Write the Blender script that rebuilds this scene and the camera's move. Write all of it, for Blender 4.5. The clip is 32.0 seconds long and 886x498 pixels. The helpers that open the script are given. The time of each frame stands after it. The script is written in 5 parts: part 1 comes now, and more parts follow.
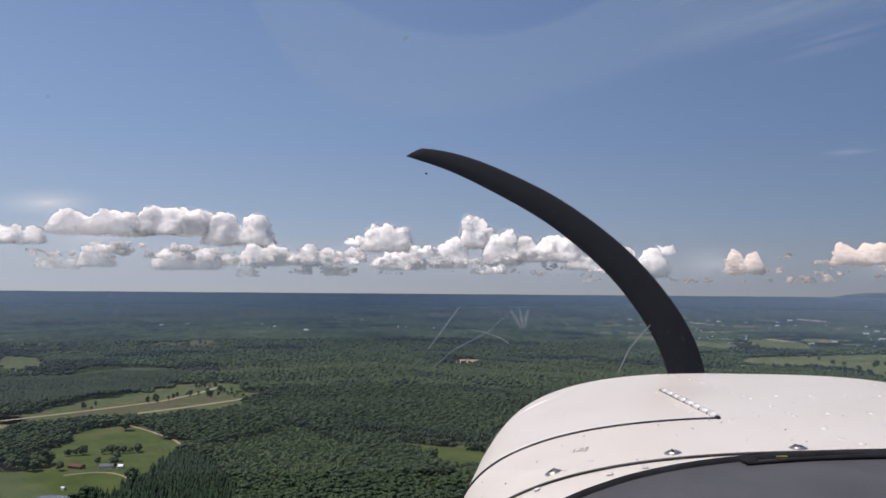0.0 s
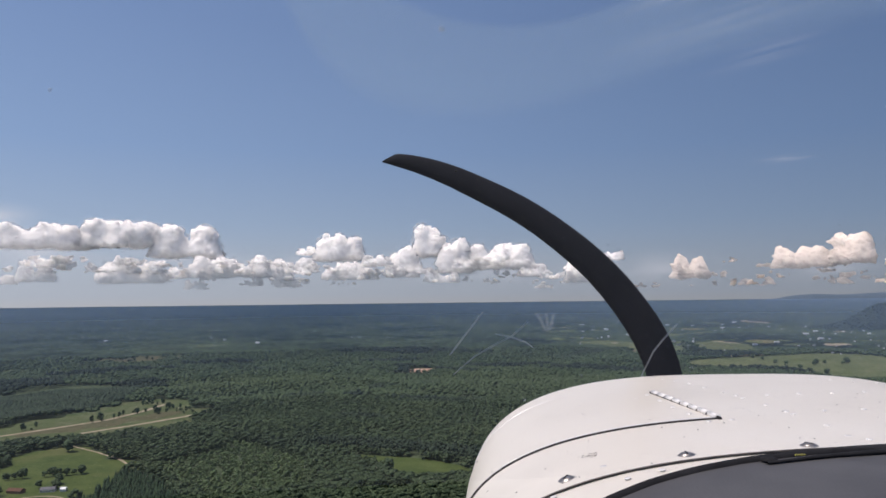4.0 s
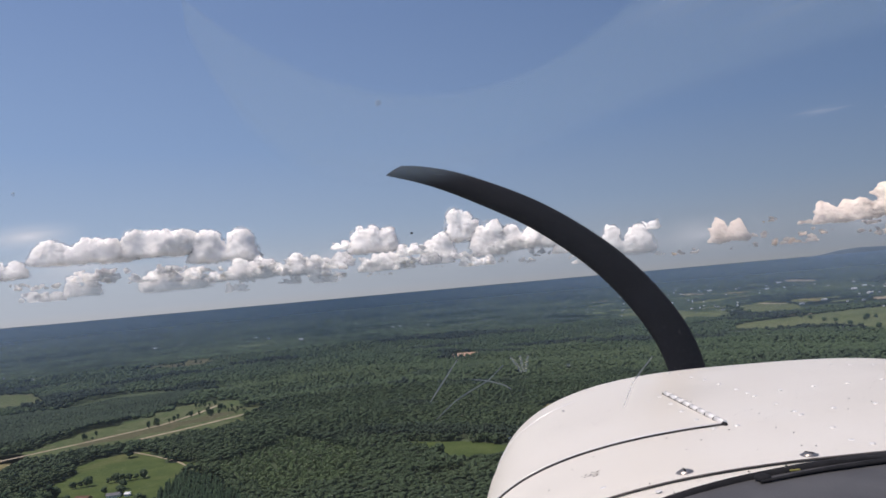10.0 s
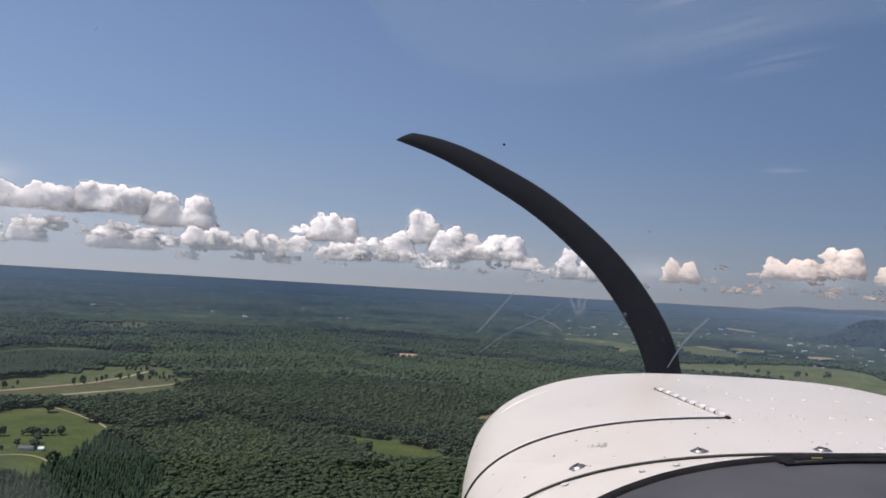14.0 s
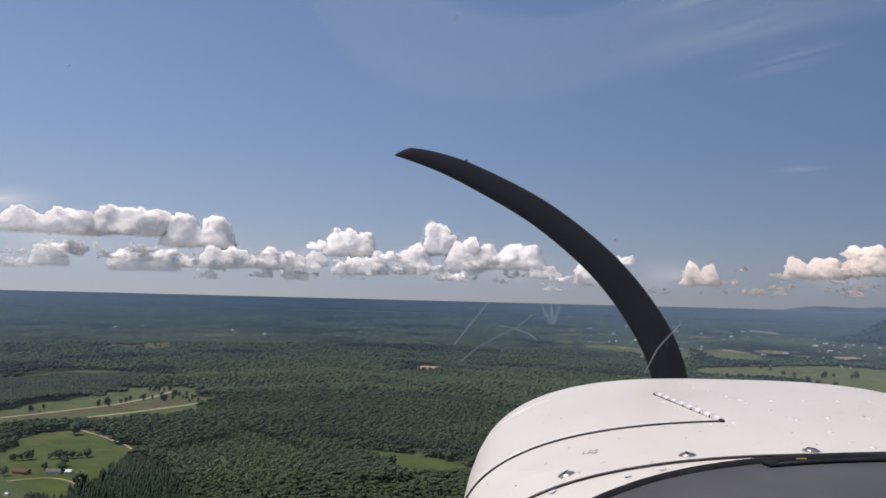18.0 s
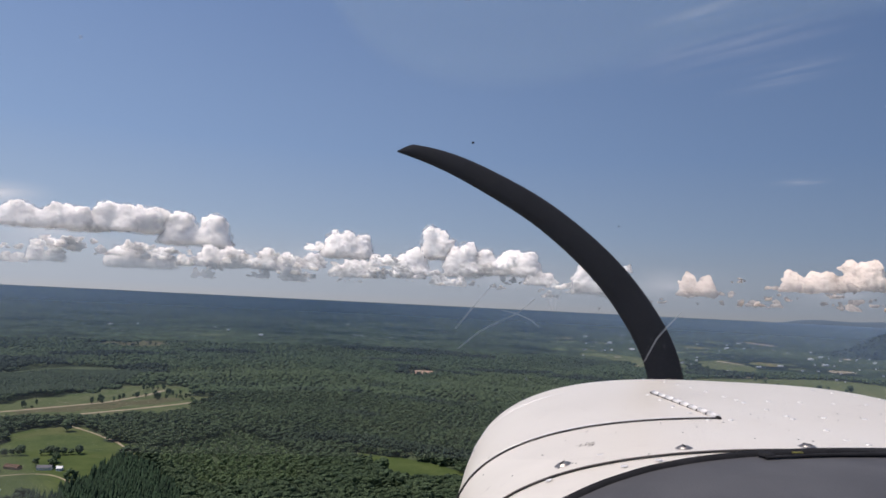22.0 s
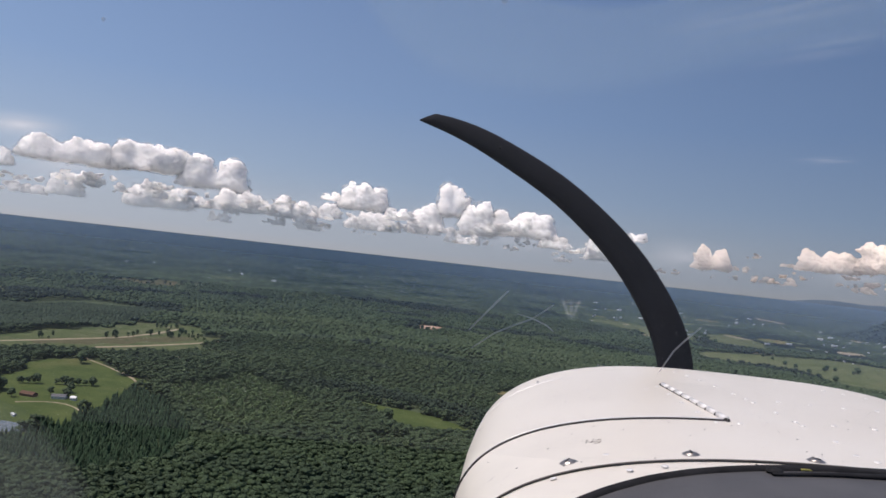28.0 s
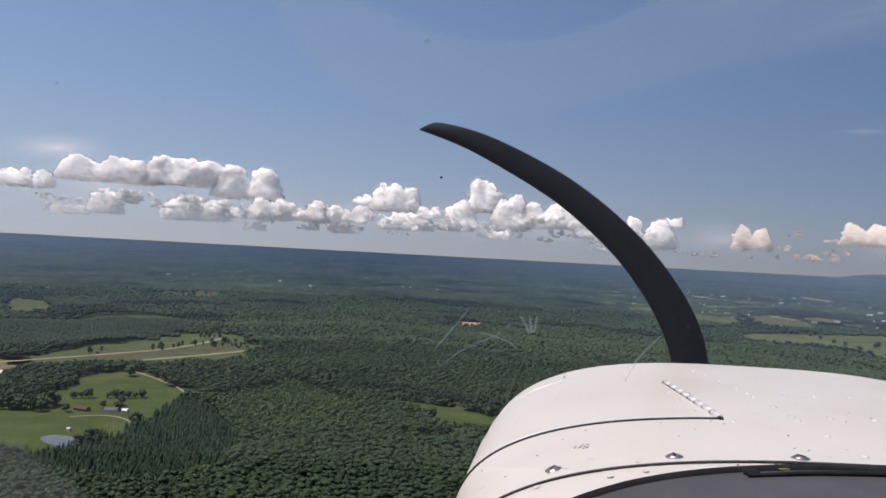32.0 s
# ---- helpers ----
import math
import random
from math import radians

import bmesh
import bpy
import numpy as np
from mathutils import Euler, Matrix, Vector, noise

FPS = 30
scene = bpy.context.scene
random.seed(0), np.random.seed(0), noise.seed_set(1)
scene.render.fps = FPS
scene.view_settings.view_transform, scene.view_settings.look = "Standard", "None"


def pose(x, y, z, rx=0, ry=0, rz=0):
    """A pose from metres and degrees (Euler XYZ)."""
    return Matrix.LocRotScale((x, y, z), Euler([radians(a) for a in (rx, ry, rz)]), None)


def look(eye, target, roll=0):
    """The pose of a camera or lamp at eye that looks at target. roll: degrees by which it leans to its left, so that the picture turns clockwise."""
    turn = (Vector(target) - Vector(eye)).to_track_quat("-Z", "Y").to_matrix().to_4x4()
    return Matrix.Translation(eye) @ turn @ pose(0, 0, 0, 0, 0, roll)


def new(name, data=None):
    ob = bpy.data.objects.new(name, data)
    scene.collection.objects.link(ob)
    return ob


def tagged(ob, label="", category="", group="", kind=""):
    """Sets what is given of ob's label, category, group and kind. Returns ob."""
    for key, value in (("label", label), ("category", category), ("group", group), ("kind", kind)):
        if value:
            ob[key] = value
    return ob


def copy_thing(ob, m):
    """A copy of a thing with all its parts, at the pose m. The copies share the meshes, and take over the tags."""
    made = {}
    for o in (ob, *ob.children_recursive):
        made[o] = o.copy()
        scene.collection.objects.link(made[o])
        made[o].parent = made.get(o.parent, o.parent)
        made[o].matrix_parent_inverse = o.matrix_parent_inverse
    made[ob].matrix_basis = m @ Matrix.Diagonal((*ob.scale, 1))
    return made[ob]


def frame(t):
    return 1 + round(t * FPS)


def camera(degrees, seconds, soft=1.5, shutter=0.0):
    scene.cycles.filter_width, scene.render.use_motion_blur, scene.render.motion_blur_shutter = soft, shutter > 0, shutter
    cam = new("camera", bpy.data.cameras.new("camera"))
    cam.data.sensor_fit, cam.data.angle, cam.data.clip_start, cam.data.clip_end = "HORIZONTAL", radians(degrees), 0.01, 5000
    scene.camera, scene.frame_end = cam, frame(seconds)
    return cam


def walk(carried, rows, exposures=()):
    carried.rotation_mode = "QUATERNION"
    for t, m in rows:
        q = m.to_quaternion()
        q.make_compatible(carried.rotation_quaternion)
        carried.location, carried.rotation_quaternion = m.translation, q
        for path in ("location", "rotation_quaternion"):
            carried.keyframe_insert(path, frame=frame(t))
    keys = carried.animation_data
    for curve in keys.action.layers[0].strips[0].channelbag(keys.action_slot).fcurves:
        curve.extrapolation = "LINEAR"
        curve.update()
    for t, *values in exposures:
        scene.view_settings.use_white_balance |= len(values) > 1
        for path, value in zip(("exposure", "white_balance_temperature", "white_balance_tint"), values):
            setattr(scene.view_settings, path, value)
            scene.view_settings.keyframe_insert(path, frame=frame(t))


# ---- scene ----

# ---- camera and its way ----
HIGH = 280.0                      # eye above the fields
cam = camera(64.8, 32.0, soft=1.6)
PATH = [
    (0, 0.041, -0.016, 279.997, 93.60, -0.46, 2.31),
    (0.5, 0.042, -0.016, 279.995, 94.06, -0.07, 2.45),
    (1, 0.040, -0.016, 279.993, 94.46, 0.51, 2.22),
    (1.5, 0.036, -0.014, 279.992, 94.79, 1.18, 1.79),
    (2, 0.029, -0.012, 279.990, 94.78, 1.66, 1.33),
    (2.5, 0.019, -0.009, 279.990, 94.90, 1.67, 0.65),
    (3, 0.009, -0.005, 279.991, 94.89, 1.47, -0.04),
    (3.5, -0.002, -0.001, 279.993, 94.66, 1.14, -0.60),
    (4, -0.014, 0.005, 279.993, 94.32, 0.67, -1.50),
    (4.5, -0.024, 0.008, 279.992, 93.90, -0.19, -1.57),
    (6.5, -0.014, -0.001, 279.957, 94.14, -5.10, 0.06),
    (7, 0.011, -0.008, 279.972, 94.01, -3.53, 1.32),
    (7.5, 0.035, -0.015, 279.986, 93.85, -1.85, 2.64),
    (8, 0.054, -0.019, 280.000, 93.68, 0.06, 3.57),
    (8.5, 0.064, -0.019, 280.016, 93.62, 2.11, 3.65),
    (9, 0.062, -0.017, 280.027, 93.68, 3.89, 3.18),
    (9.5, 0.053, -0.012, 280.035, 93.65, 4.93, 2.43),
    (10, 0.040, -0.007, 280.042, 93.20, 5.10, 1.57),
    (10.5, 0.023, 0.001, 280.045, 92.60, 4.51, 0.58),
    (11, 0.003, 0.007, 280.041, 92.34, 3.53, -0.55),
    (11.5, -0.012, 0.011, 280.033, 92.55, 2.50, -1.50),
    (12, -0.022, 0.013, 280.024, 92.71, 1.46, -2.03),
    (12.5, -0.031, 0.015, 280.013, 92.93, 0.32, -2.45),
    (13, -0.040, 0.017, 280.000, 93.24, -1.15, -2.82),
    (13.5, -0.047, 0.018, 279.987, 93.30, -2.76, -2.87),
    (15.5, -0.030, 0.009, 279.979, 93.52, -3.49, -1.63),
    (16, -0.025, 0.007, 279.976, 94.11, -2.80, -1.49),
    (16.5, -0.023, 0.006, 279.976, 94.44, -2.22, -1.51),
    (17, -0.023, 0.006, 279.978, 94.41, -1.78, -1.42),
    (17.5, -0.019, 0.005, 279.982, 94.33, -1.50, -1.19),
    (18, -0.012, 0.003, 279.986, 94.17, -1.46, -0.82),
    (18.5, -0.013, 0.003, 279.989, 93.74, -1.78, -0.76),
    (19, -0.027, 0.009, 279.988, 93.43, -2.28, -1.56),
    (19.5, -0.043, 0.016, 279.986, 93.50, -2.48, -2.68),
    (20, -0.046, 0.017, 279.985, 93.74, -2.15, -2.97),
    (20.5, -0.035, 0.012, 279.985, 94.13, -1.65, -2.50),
    (21, -0.023, 0.006, 279.981, 94.34, -1.55, -1.80),
    (21.5, -0.017, 0.003, 279.976, 94.47, -2.01, -1.29),
    (22, -0.016, 0.001, 279.969, 94.57, -2.81, -1.10),
    (22.5, -0.016, 0.001, 279.964, 94.56, -3.58, -0.96),
    (23, -0.015, 0.000, 279.961, 94.66, -4.16, -0.79),
    (23.5, -0.011, -0.002, 279.957, 94.83, -4.37, -0.45),
    (24, -0.005, -0.005, 279.954, 94.76, -4.49, 0.00),
    (24.5, 0.004, -0.008, 279.958, 94.45, -4.63, 0.63),
    (26.5, -0.003, 0.001, 280.000, 92.64, -2.48, 0.14),
    (27, -0.011, 0.005, 280.002, 92.20, -3.62, -0.22),
    (27.5, -0.015, 0.007, 280.006, 91.59, -4.79, -0.39),
    (28, -0.022, 0.009, 280.002, 90.99, -6.30, -0.06),
    (28.5, -0.032, 0.011, 279.988, 90.73, -8.40, -0.53),
    (29, -0.029, 0.011, 279.992, 90.46, -8.50, -0.26),
    (29.5, -0.016, 0.007, 280.001, 90.30, -7.59, 0.42),
    (30, 0.002, 0.001, 280.011, 90.28, -6.36, 1.23),
    (30.5, 0.020, -0.005, 280.016, 90.45, -5.17, 2.06),
    (31, 0.033, -0.008, 280.025, 90.42, -3.86, 2.61),
    (31.5, 0.037, -0.008, 280.030, 90.33, -3.05, 2.69),
    (32, 0.036, -0.008, 280.028, 90.49, -3.06, 2.78),
    ]
walk(cam, [(r[0], pose(*r[1:])) for r in PATH], exposures=[(0.0, 0.0, 6620, 17), (32.0, 0.0, 6620, 17)])

# ---- light ----
SUN_AZ, SUN_EL = radians(-99), radians(64)     # from the left and a little behind, high
world = bpy.data.worlds.new("world")
scene.world = world
world.use_nodes = True
wn = world.node_tree.nodes
sky = wn.new("ShaderNodeTexSky")
sky.sky_type = "NISHITA"
sky.sun_disc = False
sky.sun_elevation, sky.sun_rotation = SUN_EL, SUN_AZ
sky.altitude, sky.air_density, sky.dust_density, sky.ozone_density = 500, 1.0, 1.0, 4.5
# summer haze in the lower sky: pale at the horizon, bluer above, brighter on the sun's side
SKY = ((0.0, (0.37, 0.405, 0.44)), (0.12, (0.34, 0.405, 0.48)), (0.26, (0.268, 0.365, 0.495)), (0.5, (0.195, 0.305, 0.49)), (0.9, (0.15, 0.245, 0.435)))


def gradient_node(nodes, links, kind, source, values):
    node = nodes.new(kind)
    if kind == "ShaderNodeMapRange":
        for k, v in zip(("From Min", "From Max", "To Min", "To Max"), values):
            node.inputs[k].default_value = v
    else:
        for k, (p, c) in enumerate(values):
            e = node.color_ramp.elements[k] if k < 2 else node.color_ramp.elements.new(p)
            e.position, e.color = p, (*c, 1)
    links.new(source, node.inputs[0])
    return node.outputs[0]


wl = world.node_tree.links
way, parts = wn.new("ShaderNodeTexCoord"), wn.new("ShaderNodeSeparateXYZ")
wl.new(way.outputs["Generated"], parts.inputs[0])
height = gradient_node(wn, wl, "ShaderNodeMapRange", parts.outputs[2], (0.0, 0.42, 0.0, 1.0))
hazy = gradient_node(wn, wl, "ShaderNodeValToRGB", height, SKY)
across = gradient_node(wn, wl, "ShaderNodeMapRange", parts.outputs[0], (-0.6, 0.6, 0.0, 1.0))
side = gradient_node(wn, wl, "ShaderNodeValToRGB", across, ((0.0, (1.0, 1.0, 0.99)), (0.5, (0.77, 0.79, 0.80)), (1.0, (0.49, 0.54, 0.585))))
share = gradient_node(wn, wl, "ShaderNodeMapRange", parts.outputs[2], (0.45, 0.8, 0.92, 0.0))
lit, dim, both, leaning = wn.new("ShaderNodeVectorMath"), wn.new("ShaderNodeVectorMath"), wn.new("ShaderNodeMix"), wn.new("ShaderNodeVectorMath")
leaning.operation, lit.inputs[3].default_value = "MULTIPLY", 1.24
lit.operation = dim.operation = "SCALE"
dim.inputs[3].default_value = 0.09
both.data_type = "RGBA"
for a, b in ((hazy, leaning.inputs[0]), (side, leaning.inputs[1]), (leaning.outputs[0], lit.inputs[0]), (sky.outputs[0], dim.inputs[0]), (share, both.inputs[0]), (dim.outputs[0], both.inputs[6]), (lit.outputs[0], both.inputs[7]), (both.outputs[2], wn["Background"].inputs[0])):
    wl.new(a, b)
sun = new("sun", bpy.data.lights.new("sun", "SUN"))
sun.data.energy, sun.data.angle, sun.data.color = 3.6, radians(0.6), (1.0, 0.94, 0.86)
toward = Vector((math.sin(SUN_AZ) * math.cos(SUN_EL), math.cos(SUN_AZ) * math.cos(SUN_EL), math.sin(SUN_EL)))
sun.matrix_world = look(toward * 100, (0, 0, 0))


# ---- materials ----
def material(name, colours, scale=1.0, rough=0.6, metal=0.0, bump=0.0, bump_scale=8.0, island=0.0, detail=6.0, spots=None):
    """Noise between colours (dark to light) at a size of 1 / scale metres, a finer relief, and a chance tone for each island."""
    m = bpy.data.materials.new(name)
    m.use_nodes = True
    n, l = m.node_tree.nodes, m.node_tree.links
    b = n["Principled BSDF"]
    b.inputs["Roughness"].default_value, b.inputs["Metallic"].default_value = rough, metal
    if rough >= 0.8:                                  # leaves, soil and grass hardly shine
        b.inputs["Specular IOR Level"].default_value = 0.22
    co = n.new("ShaderNodeTexCoord")
    tex = n.new("ShaderNodeTexNoise")
    tex.inputs["Scale"].default_value, tex.inputs["Detail"].default_value = scale, detail
    tex.inputs["Roughness"].default_value = 0.62
    l.new(co.outputs["Object"], tex.inputs["Vector"])
    ramp = n.new("ShaderNodeValToRGB")
    for k, c in enumerate(colours):
        p = 0.33 + 0.36 * k / max(1, len(colours) - 1)
        e = ramp.color_ramp.elements[k] if k < 2 else ramp.color_ramp.elements.new(p)
        e.position, e.color = p, (*c, 1)
    l.new(tex.outputs["Fac"], ramp.inputs[0])
    out = ramp.outputs[0]
    if spots:
        sp = n.new("ShaderNodeTexNoise")
        sp.inputs["Scale"].default_value, sp.inputs["Detail"].default_value = spots[0], 4
        l.new(co.outputs["Object"], sp.inputs["Vector"])
        cut = n.new("ShaderNodeMapRange")
        cut.inputs["From Min"].default_value, cut.inputs["From Max"].default_value = spots[1], spots[1] + 0.12
        l.new(sp.outputs["Fac"], cut.inputs[0])
        mix = n.new("ShaderNodeMix")
        mix.data_type = "RGBA"
        l.new(cut.outputs[0], mix.inputs["Factor"])
        l.new(out, mix.inputs[6])
        mix.inputs[7].default_value = (*spots[2], 1)
        out = mix.outputs[2]
    if island:
        geo = n.new("ShaderNodeNewGeometry")
        rng = n.new("ShaderNodeMapRange")
        rng.inputs["To Min"].default_value, rng.inputs["To Max"].default_value = 1 - island, 1 + island
        l.new(geo.outputs["Random Per Island"], rng.inputs[0])
        hsv = n.new("ShaderNodeHueSaturation")
        l.new(rng.outputs[0], hsv.inputs["Value"])
        l.new(out, hsv.inputs["Color"])
        out = hsv.outputs[0]
    l.new(out, b.inputs["Base Color"])
    if bump:
        fine = n.new("ShaderNodeTexNoise")
        fine.inputs["Scale"].default_value, fine.inputs["Detail"].default_value = bump_scale, 5
        l.new(co.outputs["Object"], fine.inputs["Vector"])
        bp = n.new("ShaderNodeBump")
        bp.inputs["Strength"].default_value, bp.inputs["Distance"].default_value = bump, 1.0 / bump_scale
        l.new(fine.outputs["Fac"], bp.inputs["Height"])
        l.new(bp.outputs[0], b.inputs["Normal"])
    return m


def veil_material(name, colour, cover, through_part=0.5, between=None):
    """Scatters a share of the light and lets the rest pass: haze, thin cloud, marks and painted reflections on glass.
    """
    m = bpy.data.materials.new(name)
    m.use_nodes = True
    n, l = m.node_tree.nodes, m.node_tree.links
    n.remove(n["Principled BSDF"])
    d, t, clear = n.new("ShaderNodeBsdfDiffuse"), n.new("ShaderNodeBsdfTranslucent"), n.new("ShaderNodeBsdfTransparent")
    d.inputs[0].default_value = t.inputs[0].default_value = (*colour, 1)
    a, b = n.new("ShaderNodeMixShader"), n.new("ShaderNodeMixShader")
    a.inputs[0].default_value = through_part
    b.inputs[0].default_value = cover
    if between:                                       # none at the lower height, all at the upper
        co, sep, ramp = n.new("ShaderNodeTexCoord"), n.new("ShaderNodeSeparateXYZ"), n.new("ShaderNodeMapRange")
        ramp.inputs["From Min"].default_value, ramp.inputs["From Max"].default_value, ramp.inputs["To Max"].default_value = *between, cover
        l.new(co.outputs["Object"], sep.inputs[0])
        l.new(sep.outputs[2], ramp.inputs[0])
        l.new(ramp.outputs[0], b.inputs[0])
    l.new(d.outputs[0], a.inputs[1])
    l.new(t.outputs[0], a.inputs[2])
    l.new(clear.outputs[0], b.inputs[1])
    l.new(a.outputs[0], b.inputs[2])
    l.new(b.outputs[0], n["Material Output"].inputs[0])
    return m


LAND = material("forest_floor", [(0.045, 0.065, 0.033), (0.059, 0.083, 0.043), (0.076, 0.100, 0.051)], 0.012, 0.95, bump=0.6, bump_scale=0.12)
LEAF = material("broadleaf_canopy", [(0.045, 0.070, 0.034), (0.059, 0.091, 0.044), (0.078, 0.113, 0.056)], 0.22, 0.85, bump=1.0, bump_scale=0.45, island=0.13, detail=8.0, spots=(0.004, 0.54, (0.043, 0.064, 0.039)))
YOUNG = material("young_plantation_leaves", [(0.051, 0.086, 0.031), (0.076, 0.122, 0.043), (0.105, 0.153, 0.057)], 0.03, 0.75, bump=0.8, bump_scale=0.8, island=0.25)
LEAF_PALE = material("pale_canopy", [(0.048, 0.074, 0.034), (0.064, 0.094, 0.044), (0.084, 0.117, 0.057)], 0.22, 0.85, bump=1.0, bump_scale=0.45, island=0.13, detail=8.0)
LEAF_DARK = material("shady_canopy", [(0.037, 0.059, 0.033), (0.050, 0.077, 0.041), (0.067, 0.098, 0.052)], 0.22, 0.85, bump=1.0, bump_scale=0.45, island=0.13, detail=8.0)
# dark pine colour that also serves as cloud shadow
PINE_SHADOW = material("pine_and_cloud_shadow", [(0.022, 0.037, 0.028), (0.031, 0.048, 0.034), (0.041, 0.061, 0.043)], 0.03, 0.9, bump=0.7, bump_scale=0.5, island=0.18)
STAND = material("dense_pine_stand", [(0.030, 0.048, 0.031), (0.038, 0.059, 0.037), (0.048, 0.071, 0.043)], 0.03, 0.9, bump=0.7, bump_scale=0.7, island=0.10)
CONIFER = material("conifer_needles", [(0.016, 0.033, 0.019), (0.025, 0.051, 0.026), (0.038, 0.067, 0.035)], 0.05, 0.85, bump=0.8, bump_scale=1.2, island=0.3)
BARK = material("bark", [(0.05, 0.04, 0.03), (0.12, 0.1, 0.08)], 3, 0.9, bump=0.7, bump_scale=9)
GRASS = material("pasture_grass", [(0.046, 0.073, 0.016), (0.062, 0.089, 0.022), (0.083, 0.107, 0.030)], 0.02, 0.95, bump=0.4, bump_scale=0.5, spots=(0.006, 0.60, (0.100, 0.109, 0.038)))
PASTURE = material("pale_pasture", [(0.085, 0.108, 0.045), (0.108, 0.128, 0.056), (0.135, 0.148, 0.070)], 0.012, 0.95, bump=0.4, bump_scale=0.3, spots=(0.008, 0.58, (0.075, 0.105, 0.04)))
HAY = material("dry_grass", [(0.128, 0.123, 0.044), (0.176, 0.156, 0.068), (0.208, 0.180, 0.088)], 0.02, 0.95, bump=0.4, bump_scale=0.5, spots=(0.012, 0.52, (0.088, 0.123, 0.036)))
CUT = material("cleared_ground", [(0.057, 0.086, 0.029), (0.082, 0.105, 0.040), (0.114, 0.121, 0.061)], 0.018, 0.95, bump=0.5, bump_scale=0.4, spots=(0.02, 0.6, (0.153, 0.142, 0.084)))
SCRUB = material("scrub", [(0.070, 0.074, 0.034), (0.098, 0.092, 0.046), (0.125, 0.112, 0.062)], 0.03, 0.95, bump=0.5, bump_scale=0.3, spots=(0.03, 0.56, (0.055, 0.075, 0.03)))
SOIL = material("bare_red_soil", [(0.360, 0.218, 0.140), (0.480, 0.310, 0.213), (0.624, 0.460, 0.347)], 0.03, 0.95, bump=0.5, bump_scale=0.4)
TRACK = material("pale_dirt_track", [(0.28, 0.23, 0.15), (0.4, 0.34, 0.24)], 0.05, 0.95, bump=0.3, bump_scale=1)
WATER = material("pond_water", [(0.10, 0.11, 0.10), (0.15, 0.16, 0.15)], 0.05, 0.08, bump=0.06, bump_scale=2)
WALLS = material("white_siding", [(0.62, 0.61, 0.58), (0.78, 0.77, 0.74)], 0.6, 0.7, bump=0.2, bump_scale=4)
BRICK = material("brown_brick", [(0.2, 0.11, 0.08), (0.3, 0.17, 0.12)], 1.5, 0.85, bump=0.3, bump_scale=6)
ROOF_RED = material("rust_brown_roof", [(0.096, 0.052, 0.035), (0.156, 0.085, 0.056)], 0.7, 0.8, bump=0.3, bump_scale=3)
ROOF_GREY = material("grey_shingle_roof", [(0.11, 0.11, 0.12), (0.2, 0.2, 0.21)], 0.7, 0.85, bump=0.3, bump_scale=3)
ROOF_WHITE = material("white_metal_roof", [(0.6, 0.61, 0.63), (0.75, 0.75, 0.76)], 0.3, 0.45, bump=0.15, bump_scale=2)
PANE = material("dark_window_glass", [(0.02, 0.025, 0.03), (0.04, 0.045, 0.05)], 1, 0.1)
PAINT = material("white_cowl_paint", [(0.68, 0.635, 0.555), (0.75, 0.70, 0.615), (0.79, 0.745, 0.665)], 3.5, 0.34, bump=0.02, bump_scale=60, spots=(42, 0.665, (0.50, 0.45, 0.40)))
SEALANT = material("weathered_sealant", [(0.07, 0.06, 0.05), (0.13, 0.115, 0.10), (0.2, 0.18, 0.16)], 25, 0.6, bump=0.3, bump_scale=150)
GAP = material("black_seam", [(0.012, 0.012, 0.012), (0.03, 0.028, 0.026)], 30, 0.8)
STEEL = material("worn_steel", [(0.26, 0.23, 0.20), (0.5, 0.46, 0.42)], 60, 0.36, metal=0.85, bump=0.1, bump_scale=300)
RIVET = material("painted_rivet", [(0.7, 0.68, 0.66), (0.8, 0.78, 0.76)], 60, 0.25)
DASH = material("dark_grey_vinyl", [(0.062, 0.060, 0.060), (0.082, 0.080, 0.080), (0.10, 0.098, 0.097)], 9, 0.55, bump=0.25, bump_scale=420, spots=(40, 0.72, (0.12, 0.115, 0.11)))
RUBBER = material("black_rubber", [(0.008, 0.008, 0.009), (0.02, 0.02, 0.022)], 40, 0.82, bump=0.2, bump_scale=200)
BLADE = material("black_propeller_paint", [(0.004, 0.005, 0.009), (0.008, 0.0095, 0.015)], 8, 0.9, bump=0.05, bump_scale=80, spots=(45, 0.7, (0.09, 0.09, 0.095)))
STICKER = material("yellow_sticker", [(0.30, 0.27, 0.05), (0.40, 0.35, 0.08)], 50, 0.5)
NEAR_HILL = material("wooded_hill", [(0.028, 0.046, 0.034), (0.040, 0.060, 0.042)], 0.01, 0.95, bump=0.6, bump_scale=0.08)
# haze blue is put into the far ridge's own colour
HAZED_HILL = material("hazed_far_hill", [(0.085, 0.122, 0.165), (0.105, 0.145, 0.19)], 0.004, 0.95, bump=0.5, bump_scale=0.05)
